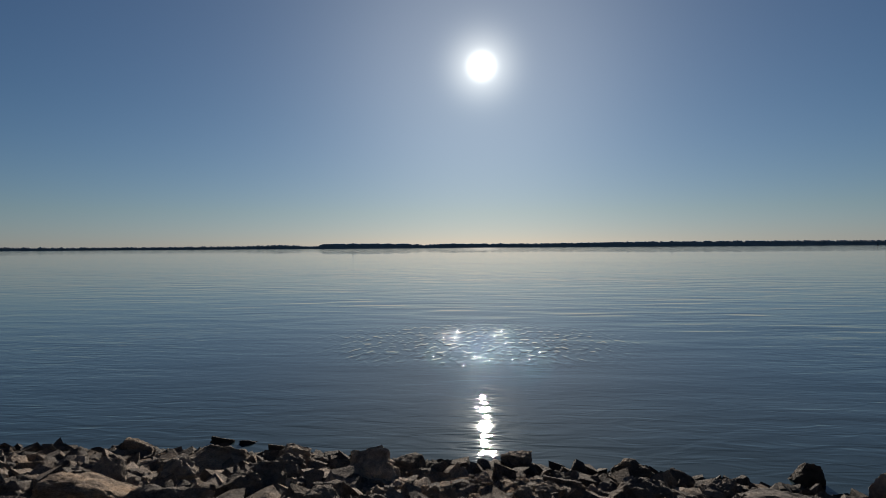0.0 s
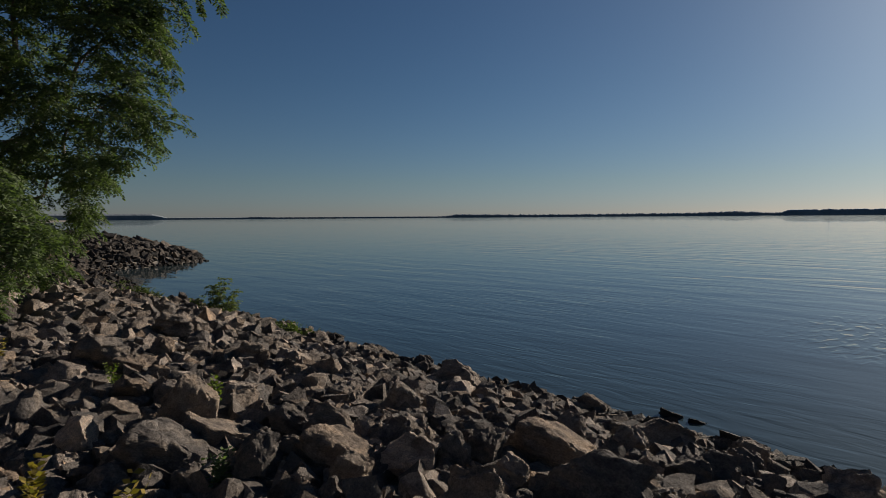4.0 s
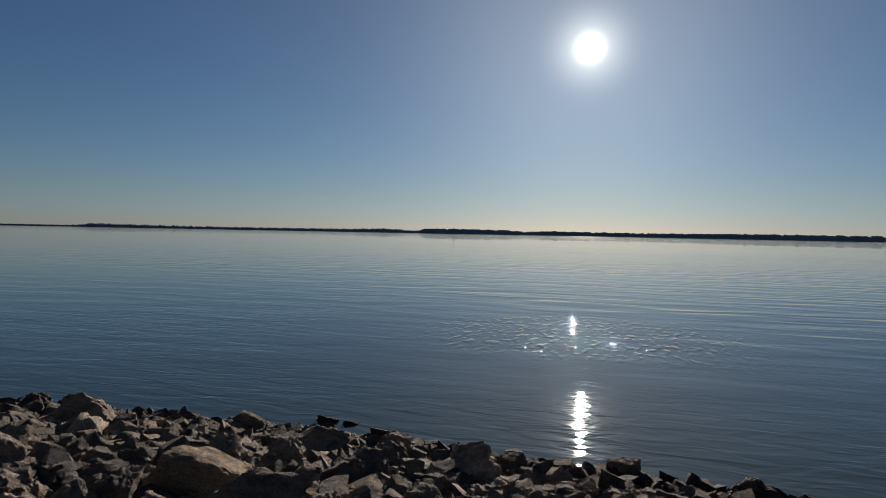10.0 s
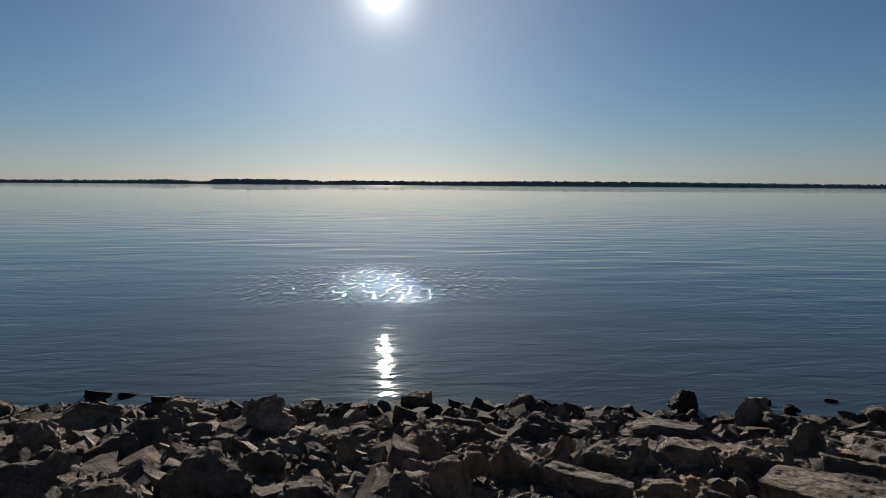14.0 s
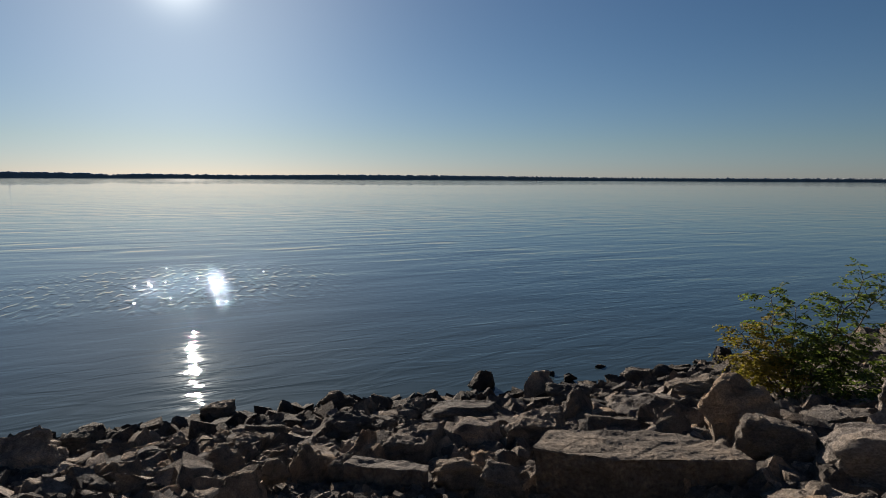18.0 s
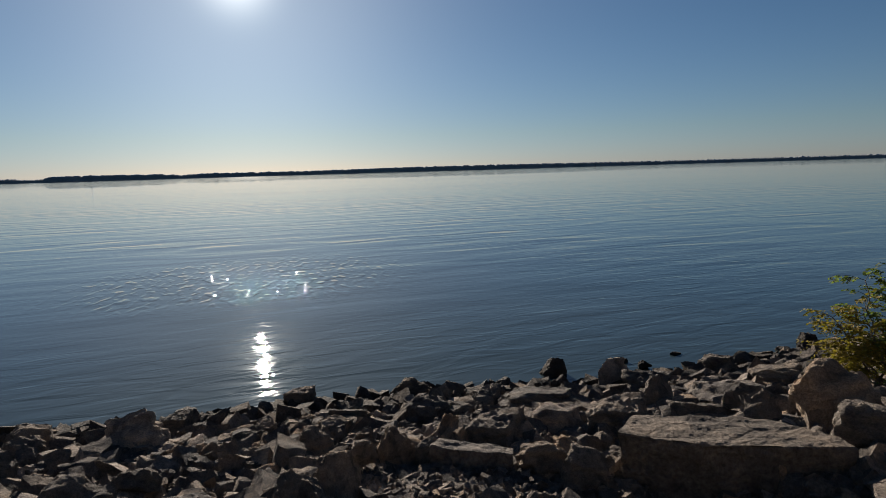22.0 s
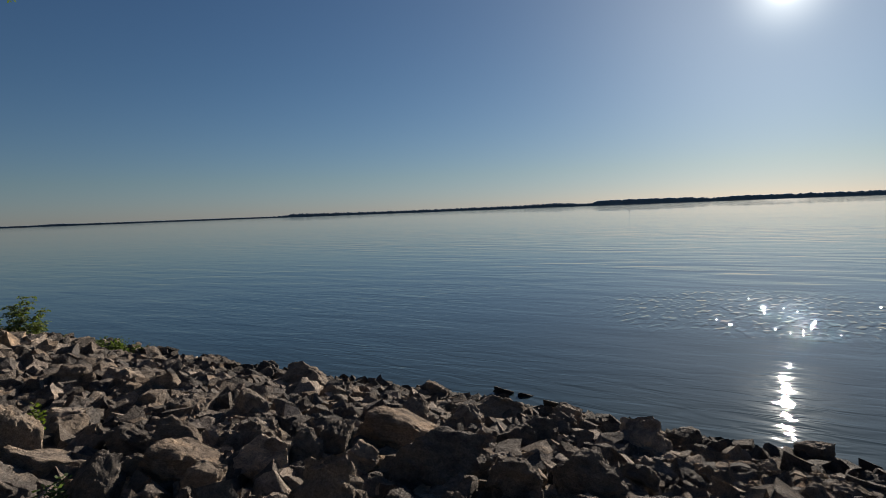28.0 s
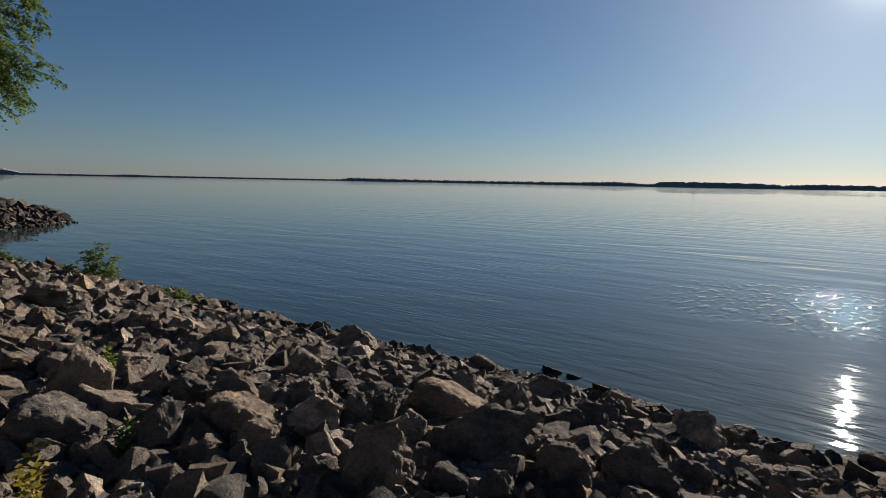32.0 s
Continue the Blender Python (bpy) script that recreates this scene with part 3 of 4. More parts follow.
boulder(0.85, 2.57, 0.78, 0.22, 0.16, 0.16, BLOCKS, 1, -6)
boulder(-0.79, 2.36, 0.80, 0.33, 0.26, 0.12, FLATS, 2, 37)
boulder(-2.28, 3.34, 0.61, 0.33, 0.25, 0.24, BLOCKS, 3, 48)
boulder(-2.23, 3.56, 0.60, 0.30, 0.22, 0.25, PEAKS, 0, 35)
boulder(-1.91, 2.18, 0.91, 0.52, 0.39, 0.40, PEAKS, 0, 32)
boulder(-1.90, 1.40, 1.02, 0.37, 0.28, 0.41, PEAKS, 5, 47)
boulder(-2.66, 2.47, 0.82, 0.61, 0.46, 0.33, BLOCKS, 0, 38)
boulder(-5.42, 3.35, 0.47, 0.52, 0.39, 0.44, PEAKS, 1, 46)
boulder(-4.53, 4.59, 0.22, 0.34, 0.26, 0.25, BLOCKS, 0, 43)
boulder(-2.52, 4.36, 0.37, 0.29, 0.22, 0.21, BLOCKS, 2, 42)
boulder(-3.62, 0.53, 0.96, 0.50, 0.40, 0.21, FLATS, 2, 86)
boulder(-3.36, 0.15, 1.02, 0.54, 0.41, 0.34, BLOCKS, 0, 82)
boulder(-2.91, 0.61, 1.08, 0.21, 0.16, 0.25, PEAKS, 0, 85)
boulder(-3.11, 0.82, 1.01, 0.15, 0.11, 0.15, BLOCKS, 3, 64)
boulder(-3.00, 1.07, 0.96, 0.49, 0.37, 0.29, BLOCKS, 0, 56)
boulder(-2.75, 1.42, 0.97, 0.37, 0.28, 0.27, BLOCKS, 1, 57)
boulder(-2.67, 1.72, 0.93, 0.25, 0.19, 0.28, PEAKS, 7, 45)
boulder(-4.32, 1.63, 0.86, 0.39, 0.30, 0.26, BLOCKS, 7, 70)
boulder(-3.92, 1.94, 0.88, 0.30, 0.22, 0.30, BLOCKS, 0, 75)
boulder(-6.05, 1.16, 0.88, 0.36, 0.27, 0.33, BLOCKS, 6, 88)
boulder(-7.55, 4.00, 0.10, 0.34, 0.26, 0.29, PEAKS, 2, 62)
boulder(-6.30, 1.66, 0.73, 0.42, 0.34, 0.25, FLATS, 3, 63)
boulder(-8.36, 3.65, 0.11, 0.71, 0.56, 0.30, FLATS, 5, 76)
boulder(-1.71, 1.67, 0.92, 0.23, 0.17, 0.16, BLOCKS, 0, 48)
boulder(-1.49, 1.83, 0.92, 0.14, 0.11, 0.17, PEAKS, 2, 44)
boulder(-1.48, 2.31, 0.87, 0.31, 0.23, 0.29, BLOCKS, 6, 37)
boulder(-2.64, 1.05, 0.97, 0.23, 0.17, 0.23, BLOCKS, 5, 58)
boulder(-4.65, 0.31, 0.99, 0.28, 0.21, 0.20, BLOCKS, 5, 78)
boulder(-4.54, 0.80, 0.93, 0.34, 0.26, 0.23, BLOCKS, 6, 83)
boulder(-2.85, 2.79, 0.81, 0.24, 0.17, 0.28, BLOCKS, 2, 46)
boulder(-4.27, -0.05, 1.04, 0.25, 0.18, 0.13, FLATS, 7, 86)
boulder(-3.29, 1.14, 1.03, 0.30, 0.23, 0.26, PEAKS, 1, 68)
boulder(-2.64, 1.92, 0.96, 0.22, 0.17, 0.24, BLOCKS, 7, 60)
boulder(-2.30, 1.87, 0.95, 0.20, 0.14, 0.18, PEAKS, 3, 57)
boulder(-0.80, 5.76, 0.14, 0.30, 0.21, 0.16, BLOCKS, 7, 10)
boulder(-1.65, 4.89, 0.30, 0.25, 0.19, 0.17, BLOCKS, 7, 22)
boulder(-0.20, 4.57, 0.42, 0.29, 0.21, 0.10, FLATS, 2, 6)
boulder(-2.89, 3.45, 0.62, 0.24, 0.17, 0.20, PEAKS, 2, 44)
boulder(0.04, 3.21, 0.78, 0.13, 0.11, 0.14, BLOCKS, 6, 5)
boulder(0.52, 3.60, 0.71, 0.16, 0.13, 0.18, BLOCKS, 1, -4)
boulder(2.51, 5.22, 0.32, 0.44, 0.30, 0.19, FLATS, 0, -24)
boulder(-3.93, 0.37, 1.10, 0.36, 0.26, 0.40, BLOCKS, 0, 83)
boulder(-3.75, -0.26, 1.08, 0.23, 0.18, 0.24, PEAKS, 4, 92)
boulder(-4.82, 0.03, 1.04, 0.27, 0.20, 0.18, FLATS, 6, 88)
boulder(-8.04, 0.54, 0.94, 0.49, 0.39, 0.35, BLOCKS, 6, 85)
boulder(-3.60, 0.96, 1.01, 0.29, 0.21, 0.18, PEAKS, 7, 74)
boulder(-6.45, 0.34, 1.00, 0.24, 0.21, 0.25, PEAKS, 2, 86)
boulder(-9.54, -0.83, 1.04, 0.58, 0.48, 0.28, BLOCKS, 1, 94)
boulder(-5.76, 0.05, 1.02, 0.35, 0.23, 0.18, BLOCKS, 7, 88)
boulder(-6.05, -0.22, 1.08, 0.49, 0.34, 0.38, FLATS, 6, 91)


# ---------------------------------------------------------------- the rest of the bank
def spread(count, x0, x1, d0, d1, s0, s1, gap, rng, keep=None):
    """Places for stones between two distances from the water, larger first, not on top of one another."""
    cell, found = {}, []
    sizes = sorted((s0 + (s1 - s0) * rng.random() ** 1.8 for _ in range(count)), reverse=True)
    old = PLACED if keep is None else keep
    for x, y, r in old:
        cell.setdefault((int(x // 1), int(y // 1)), []).append((x, y, r))
    for s in sizes:
        x = rng.uniform(x0, x1)
        d = rng.uniform(d0, d1)
        y = shore(x) - d
        r = 0.45 * s
        i, j = int(x // 1), int(y // 1)
        if any((x - a) ** 2 + (y - b) ** 2 < (gap * (r + c)) ** 2 for u in (-1, 0, 1) for v in (-1, 0, 1) for a, b, c in cell.get((i + u, j + v), ())):
            continue
        cell.setdefault((i, j), []).append((x, y, r))
        found.append((x, y, s))
    return found


rng = random.Random(5)
near = spread(9000, -7.5, 7.5, -0.25, 8.5, 0.10, 0.32, 0.66, rng)
near = [(x, y, s if y < 1.5 and x < -4 or abs(x) > 4.5 else min(s, 0.14 if -2.6 < x < 1.2 and 1.9 < y < 3.6 else 0.21)) for x, y, s in near]
behind = [q for q in near if q[1] <= -0.8 and q[0] >= -4]
near = [(x, y, s * (0.5 if inland(x, y) < 0.35 else 0.72 if inland(x, y) < 0.7 else 0.92)) for x, y, s in near if math.hypot(x - 0.3, y) > 0.7 and (y > -0.8 or x < -4)]
near.sort(key=lambda r: math.hypot(r[0], r[1] - 3.0) - 3 * r[2])
NEAR = 260
for x, y, s in near[:NEAR]:
    rock(x, y, s, s * rng.uniform(0.45, 0.9), rng.randrange(30), rng.uniform(0, 360), rng.gauss(0, 17), rng.gauss(0, 17), rng.uniform(0.12, 0.32))


def rubble(name, places, meshes, label, mat, low=0.42, high=0.92, sink=0.2, rng=rng):
    """Many stones in one mesh."""
    verts, faces, base = [], [], 0
    stock = [(np.array([v.co for v in me.vertices]), np.array([p.vertices for p in me.polygons])) for me in meshes]
    for x, y, s in places:
        v, f = stock[rng.randrange(len(stock))]
        m = np.array(LEAN.to_3x3() @ Euler((rng.gauss(0, 0.34), rng.gauss(0, 0.34), rng.uniform(0, 6.28))).to_matrix())
        tall = s * rng.uniform(low, high)
        q = (v * (s, s, tall / 0.6)) @ m.T + (x, y, ground_z(x, y) + tall * (0.5 - sink))
        verts.append(q)
        faces.append(f + base)
        base += len(v)
    verts, faces = np.concatenate(verts), np.concatenate(faces)
    me = mesh_from(name, verts.tolist(), faces.tolist(), mat, True)
    me.set_sharp_from_angle(angle=radians(46))
    ob = new(name, me)
    return tagged(ob, label, "rocks", kind="stuff")


MEDIUM = [rock_mesh("rubble_stone", 311 + k, SHAPES[k % 6], 2, 0.10, 5 + k % 4, peak=(0.15, 0.4, 0.45)[k % 3], worn=0) for k in range(24)]
rubble("rubble", [q for q in near[NEAR:] if math.hypot(q[0], q[1]) < 4.6], MEDIUM, "angular limestone riprap along the water's edge", STONE_FAR)
rubble("rubble", behind + [q for q in near[NEAR:] if math.hypot(q[0], q[1]) >= 4.6 and q[2] <= 0.15], CHIPS, "loose riprap stones up the bank", STONE_FAR)
LESS = [rock_mesh("rubble_stone", 351 + k, SHAPES[k % 6], 1, 0.085, 4 + k % 4, peak=(0.15, 0.4, 0.45)[k % 3], worn=0) for k in range(20)]
rubble("rubble", [q for q in near[NEAR:] if math.hypot(q[0], q[1]) >= 4.6 and q[2] > 0.15], LESS, "angular limestone riprap further along the bank", STONE_FAR)
wide = spread(14000, -17, -7.5, 0.0, 8, 0.09, 0.31, 0.70, rng, PLACED)
wide += spread(2500, 7.5, 20, -0.3, 6, 0.2, 0.55, 0.72, rng, [])
rubble("rubble", [q for q in wide if abs(q[0]) < 10 and q[2] > 0.13], LESS, "grey riprap rocks covering the curving bank", STONE_FAR)
rubble("rubble", [q for q in wide if abs(q[0]) >= 10 or q[2] <= 0.13], CHIPS, "grey riprap rocks further round the curving bank", STONE_FAR)
ROUNDED = [rock_mesh("rubble_stone", 411 + k, SHAPES[k % 4], 0, 0, 6, worn=0) for k in range(12)]
spit = spread(9000, -40, -17, 0.05, 8, 0.16, 0.42, 0.7, rng, [])
spit = [(x, y, s * min(1.0, 0.45 + 0.25 * inland(x, y))) for x, y, s in spit]
rubble("rubble", spit, ROUNDED, "dark riprap rocks on the bank and its low spit", STONE_DARK)
far_spit = spread(2500, -80, -40, -0.5, 6, 0.35, 0.8, 0.8, rng, [])
rubble("rubble", far_spit, ROUNDED, "dark riprap rocks on the distant spit", STONE_DARK)
small = spread(20000, -9, 8, 0.05, 7.5, 0.06, 0.20, 0.44, rng, [])
small = [q for q in small if q[1] > -0.8 or q[0] < -4]
small = [q for q in small if all(math.hypot(q[0] - a, q[1] - b) > c + 0.3 * q[2] for a, b, c in HOLLOWS)]
small.sort(key=lambda q: math.hypot(q[0] - 0.2, q[1] - 2.2) - 5 * q[2])
for x, y, s in small[:300]:
    me = CHIPS[rng.randrange(18)]
    ob = new("stone", me)
    tall = s * rng.uniform(0.6, 0.95)
    ob.matrix_world = pose(x, y, ground_z(x, y) + 0.3 * tall) @ LEAN @ pose(0, 0, 0, rng.uniform(-25, 25), rng.uniform(-25, 25), rng.uniform(0, 360)) @ Matrix.Diagonal((s, s, tall / 0.6, 1))
    tagged(ob, "small broken limestone piece wedged between larger rocks", "stone", "small stones")
SPLINTERS = [rock_mesh("chip", 231 + k, SHAPES[k % 6], 0, 0, 6, worn=0) for k in range(14)]
close = [q for q in small[300:] if math.hypot(q[0] - 0.3, q[1]) < 4.5]
rubble("small_stones", close, CHIPS, "small broken stones filling the gaps between rocks", STONE_FAR)
rubble("small_stones", [q for q in small[300:] if math.hypot(q[0] - 0.3, q[1]) >= 4.5], SPLINTERS, "small broken stones further along the bank", STONE_FAR)
GRIT = [rock_mesh("pebble", 251 + k, SHAPES[k % 6], 0, 0, 5, worn=0) for k in range(10)]
pebbles = spread(20000, -0.4, 2.3, 2.5, 4.0, 0.015, 0.062, 0.45, rng, [])
rubble("pebbles", pebbles, GRIT, "loose pale pebbles and gravel between the rocks", STONE_FAR)


# ---------------------------------------------------------------- plants
def tube(points, radii, sides=7):
    """A tapered limb through points."""
    verts, faces = [], []
    for k, (p, r) in enumerate(zip(points, radii)):
        a = Vector(points[min(k + 1, len(points) - 1)]) - Vector(points[max(k - 1, 0)])
        q = a.to_track_quat("Z", "Y").to_matrix()
        for s in range(sides):
            t = 2 * math.pi * s / sides
            verts.append(tuple(Vector(p) + q @ Vector((r * math.cos(t), r * math.sin(t), 0))))
        if k:
            for s in range(sides):
                faces.append(((k - 1) * sides + s, (k - 1) * sides + (s + 1) % sides, k * sides + (s + 1) % sides, k * sides + s))
    faces.append(tuple(range((len(points) - 1) * sides, len(points) * sides)))
    return verts, faces


def limb(start, end, r0, r1, rng, steps=7, wander=0.12, droop=0.0):
    a, b = Vector(start), Vector(end)
    size = (b - a).length
    pts, rad = [], []
    for k in range(steps + 1):
        t = k / steps
        p = a.lerp(b, t)
        if 0 < k < steps:
            p += Vector((rng.uniform(-1, 1), rng.uniform(-1, 1), rng.uniform(-1, 1))) * wander * size * 0.35
        p.z += droop * (math.sin(t * math.pi) * 0.5 - 0.3 * t * t)
        pts.append(tuple(p))
        rad.append(r0 + (r1 - r0) * t)
    return pts, rad


def frond(verts, faces, root, way, length, rng, pairs=6, leaf=0.055, sag=0.5, wide=0.22):
    """A feathered leaf: leaflets in pairs along a bending stalk."""
    way = Vector(way).normalized()
    p = Vector(root)
    step = length / pairs
    for k in range(pairs):
        way = (way + Vector((0, 0, -sag / pairs))).normalized()
        p = p + way * step
        side = way.cross(Vector((0, 0, 1)))
        side = side.normalized() if side.length > 0.05 else Vector((1, 0, 0))
        for s in (-1, 1):
            out_way = (side * s + way * 0.55 + Vector((rng.uniform(-.3, .3), rng.uniform(-.3, .3), rng.uniform(-0.55, 0.2)))).normalized()
            broad = out_way.cross(Vector((rng.uniform(-1, 1), rng.uniform(-1, 1), rng.uniform(0.2, 1)))).normalized()
            ln = leaf * rng.uniform(0.75, 1.25)
            wd = ln * wide
            mid = p + out_way * ln * 0.5
            b = len(verts)
            verts += [tuple(p), tuple(mid + broad * wd), tuple(p + out_way * ln), tuple(mid - broad * wd)]
            faces.append((b, b + 1, b + 2, b + 3))


def clump(verts, faces, centre, size, count, rng, length=0.28, leaf=0.06, lean=(0, 0, -0.4), pairs=6, sag=0.7, broad=0.18):
    """Feathered leaves scattered through an uneven mass, hanging outwards."""
    c = Vector(centre)
    n = 0
    while n < count:
        v = Vector((rng.uniform(-1, 1), rng.uniform(-1, 1), rng.uniform(-1, 1)))
        if v.length > 1 or size[0] > 0.24 and noise.noise((c + Vector((v.x * size[0], v.y * size[1], v.z * size[2]))) * 1.6) < -0.12:
            n += 0.1
            continue
        root = c + Vector((v.x * size[0], v.y * size[1], v.z * size[2]))
        way = v * 0.8 + Vector(lean) + Vector((rng.uniform(-.5, .5), rng.uniform(-.5, .5), rng.uniform(-.5, .3)))
        frond(verts, faces, root, way, length * rng.uniform(0.6, 1.3), rng, pairs, leaf, sag, broad)
        n += 1


def spray(leaves, wood, root, way, length, rng, nodes=6, stalk=0.24, leaf=0.065, droop=0.5, thick=0.007, pairs=6, broad=0.2):
    """A leafy twig: a thin bending stem with feathered leaves to both sides and at its tip."""
    p, way = Vector(root), Vector(way).normalized()
    pts = [tuple(p)]
    for k in range(nodes):
        way = (way + Vector((rng.uniform(-.16, .16), rng.uniform(-.16, .16), -droop / nodes + rng.uniform(-.08, .08)))).normalized()
        p = p + way * (length / nodes)
        pts.append(tuple(p))
        side = way.cross(Vector((0, 0, 1)))
        side = side.normalized() if side.length > 0.05 else Vector((1, 0, 0))
        for sgn in (-1, 1):
            if rng.random() < 0.88:
                go = side * sgn * rng.uniform(0.5, 1.0) + way * rng.uniform(0.3, 0.9) + Vector((0, 0, rng.uniform(-0.5, 0.15)))
                frond(leaves[0], leaves[1], p, go, stalk * rng.uniform(0.65, 1.2), rng, pairs, leaf, 0.6, broad)
    frond(leaves[0], leaves[1], p, way, stalk, rng, pairs, leaf, 0.6, broad)
    v, f = tube(pts, [thick + (0.002 - thick) * k / nodes for k in range(nodes + 1)], 3)
    b = len(wood[0])
    wood[0].extend(v)
    wood[1].extend(tuple(i + b for i in q) for q in f)


def tree(name, x, y, trunk_top, lean, limbs, clumps, label, seed, leaf=LEAF, r0=0.13, stalk=0.24, leaf_len=0.07, tips=(), reach=0.62, shift=(0, 0, 0)):
    rng = random.Random(seed)
    z = ground_z(x, y) - 0.1
    ob = empty(name, x, y, z)
    tagged(ob, label, "tree")
    base = Vector((x, y, z))
    pts, rad = limb((0, 0, 0), (lean[0], lean[1], trunk_top), r0, r0 * 0.45, rng, 9, 0.07)
    v, f = tube(pts, rad, 9)
    part("trunk", mesh_from("trunk", v, f, BARK, True), ob)
    leaves, wood = ([], []), ([], [])
    for start, end, r in limbs:
        pts, rad = limb(Vector(start) - base, Vector(end) - base, r, r * 0.2, rng, 8, 0.16)
        v, f = tube(pts, rad, 6)
        part("limb", mesh_from("limb", v, f, BARK, True), ob)
        for k in range(2, 8):
            way = (Vector(end) - Vector(start)).normalized() + Vector((rng.uniform(-.9, .9), rng.uniform(-.9, .9), rng.uniform(-.4, .3)))
            spray(leaves, wood, pts[k], way, reach * 0.6 * rng.uniform(0.6, 1.1), rng, 5, stalk, leaf_len, 0.7)
    for end, source in tips:
        a, b = Vector(source) - base, Vector(end) - base
        pts, rad = limb(a, b, 0.014, 0.005, rng, 6, 0.1)
        v, f = tube(pts, rad, 4)
        q = len(wood[0])
        wood[0].extend(v)
        wood[1].extend(tuple(i + q for i in g) for g in f)
        for k in (3, 4, 5, 6, 6):
            spray(leaves, wood, pts[k], (b - a).normalized() * 0.7 + Vector((rng.uniform(-.5, .5), rng.uniform(-.5, .5), -0.6)), 0.24 * rng.uniform(0.7, 1.2), rng, 3, stalk * 0.7, leaf_len, 0.9)
    for centre, size, count in clumps:
        c = Vector(centre) - base
        n = 0.0
        while n < count / 9:
            d = Vector((rng.uniform(-1, 1), rng.uniform(-1, 1), rng.uniform(-1, 1)))
            n += 0.05
            if d.length > 1:
                continue
            root = c + Vector((d.x * size[0], d.y * size[1], d.z * size[2])) * 0.85
            if noise.noise((root + base) * 1.3) < -0.16:
                continue
            out_way = Vector((root.x, root.y, 0)).normalized() * 0.6 + d * 0.5 + Vector((rng.uniform(-.5, .5), rng.uniform(-.5, .5), rng.uniform(-.3, .3)))
            spray(leaves, wood, root - out_way.normalized() * reach * 0.3, out_way, reach * rng.uniform(0.6, 1.15), rng, 6, stalk, leaf_len, 0.7)
            n += 0.95
    part("twig", mesh_from("twig", wood[0], wood[1], BARK), ob)
    part("crown", mesh_from("crown", leaves[0], leaves[1], leaf), ob, "feathery green drooping leaves")
    ob.location += Vector(shift)
    return ob


tree("tree", -13.9, -1.5, 5.2, (0.9, -0.4),
     [((-13.5, -1.6, 3.0), (-10.9, 0.5, 4.6), 0.05), ((-13.3, -1.7, 3.8), (-10.8, 0.9, 6.4), 0.05), ((-13.1, -1.8, 4.6), (-11, -0.2, 7.8), 0.06),
      ((-13.5, -1.6, 2.4), (-12.0, -0.4, 3.5), 0.045), ((-13.3, -1.8, 4.0), (-10.5, -3.0, 6.0), 0.06), ((-13.6, -1.6, 1.8), (-12.4, -0.8, 2.3), 0.04), ((-12.3, -0.6, 5.30), (-10.67, 1.05, 4.95), 0.022), ((-12.3, -0.6, 5.88), (-10.89, 0.85, 5.53), 0.022), ((-12.3, -0.6, 4.58), (-10.68, 0.94, 4.23), 0.022), ((-12.3, -0.6, 4.42), (-10.9, 0.67, 4.07), 0.022), ((-12.3, -0.6, 4.00), (-11.02, 0.3, 3.65), 0.022), ((-12.3, -0.6, 3.86), (-11.13, -0.01, 3.51), 0.022), ((-12.3, -0.6, 6.43), (-10.24, 1.29, 6.08), 0.022), ((-12.3, -0.6, 6.32), (-10.9, 0.71, 5.97), 0.022)],
     [((-11.9, -0.4, 6.9), (1.35, 1.4, 1.2), 1750), ((-11.4, 0.45, 6.6), (0.5, 0.55, 0.5), 200), ((-11.0, 0.3, 5.5), (0.8, 0.75, 0.7), 717),
      ((-11.1, 0.25, 4.5), (0.6, 0.6, 0.5), 369), ((-11.9, -0.9, 4.5), (1.0, 1.0, 0.9), 913), ((-12.2, -1.7, 5.7), (1.5, 1.3, 1.4), 1218),
      ((-12.0, -0.4, 3.4), (0.6, 0.5, 0.33), 239), ((-12.7, -1.2, 2.2), (0.7, 0.5, 0.55), 380),
      ((-12.8, -1.6, 3.2), (0.7, 0.7, 0.5), 300), ((-12.7, -0.55, 2.75), (0.55, 0.5, 0.5), 300), ((-12.2, -1.3, 3.6), (0.6, 0.6, 0.5), 300), ((-13.0, -1.1, 1.6), (0.4, 0.35, 0.35), 110), ((-12.2, -0.8, 8.8), (2.2, 1.8, 1.3), 1522), ((-10.67, 1.05, 4.85), (0.2, 0.2, 0.2), 34), ((-10.89, 0.85, 5.43), (0.2, 0.2, 0.2), 34), ((-10.68, 0.94, 4.13), (0.2, 0.2, 0.2), 34), ((-10.9, 0.67, 3.97), (0.2, 0.2, 0.2), 34), ((-11.02, 0.3, 3.55), (0.2, 0.2, 0.2), 34), ((-11.13, -0.01, 3.41), (0.2, 0.2, 0.2), 34), ((-10.24, 1.29, 5.98), (0.2, 0.2, 0.2), 34), ((-10.9, 0.71, 5.87), (0.2, 0.2, 0.2), 34)],
     "green locust tree leaning over the rocky bank with drooping leaves", 21, shift=(-0.1, -0.30, 0.0),
     tips=[((-10.8, 1.9, 6.45), (-11.3, 0.8, 6.9)), ((-10.9, 1.55, 6.3), (-11.4, 0.6, 6.6)), ((-11.2, 0.95, 5.5), (-11.5, 0.3, 5.7)), ((-11.28, 1.15, 5.05), (-11.5, 0.4, 5.4)),
           ((-11.5, 0.95, 4.25), (-11.6, 0.2, 4.6)), ((-11.6, 0.65, 4.0), (-11.7, 0.0, 4.4)), ((-11.7, 0.3, 3.55), (-11.9, -0.3, 4.0)), ((-12.6, 0.05, 3.25), (-12.5, -0.6, 3.5))])
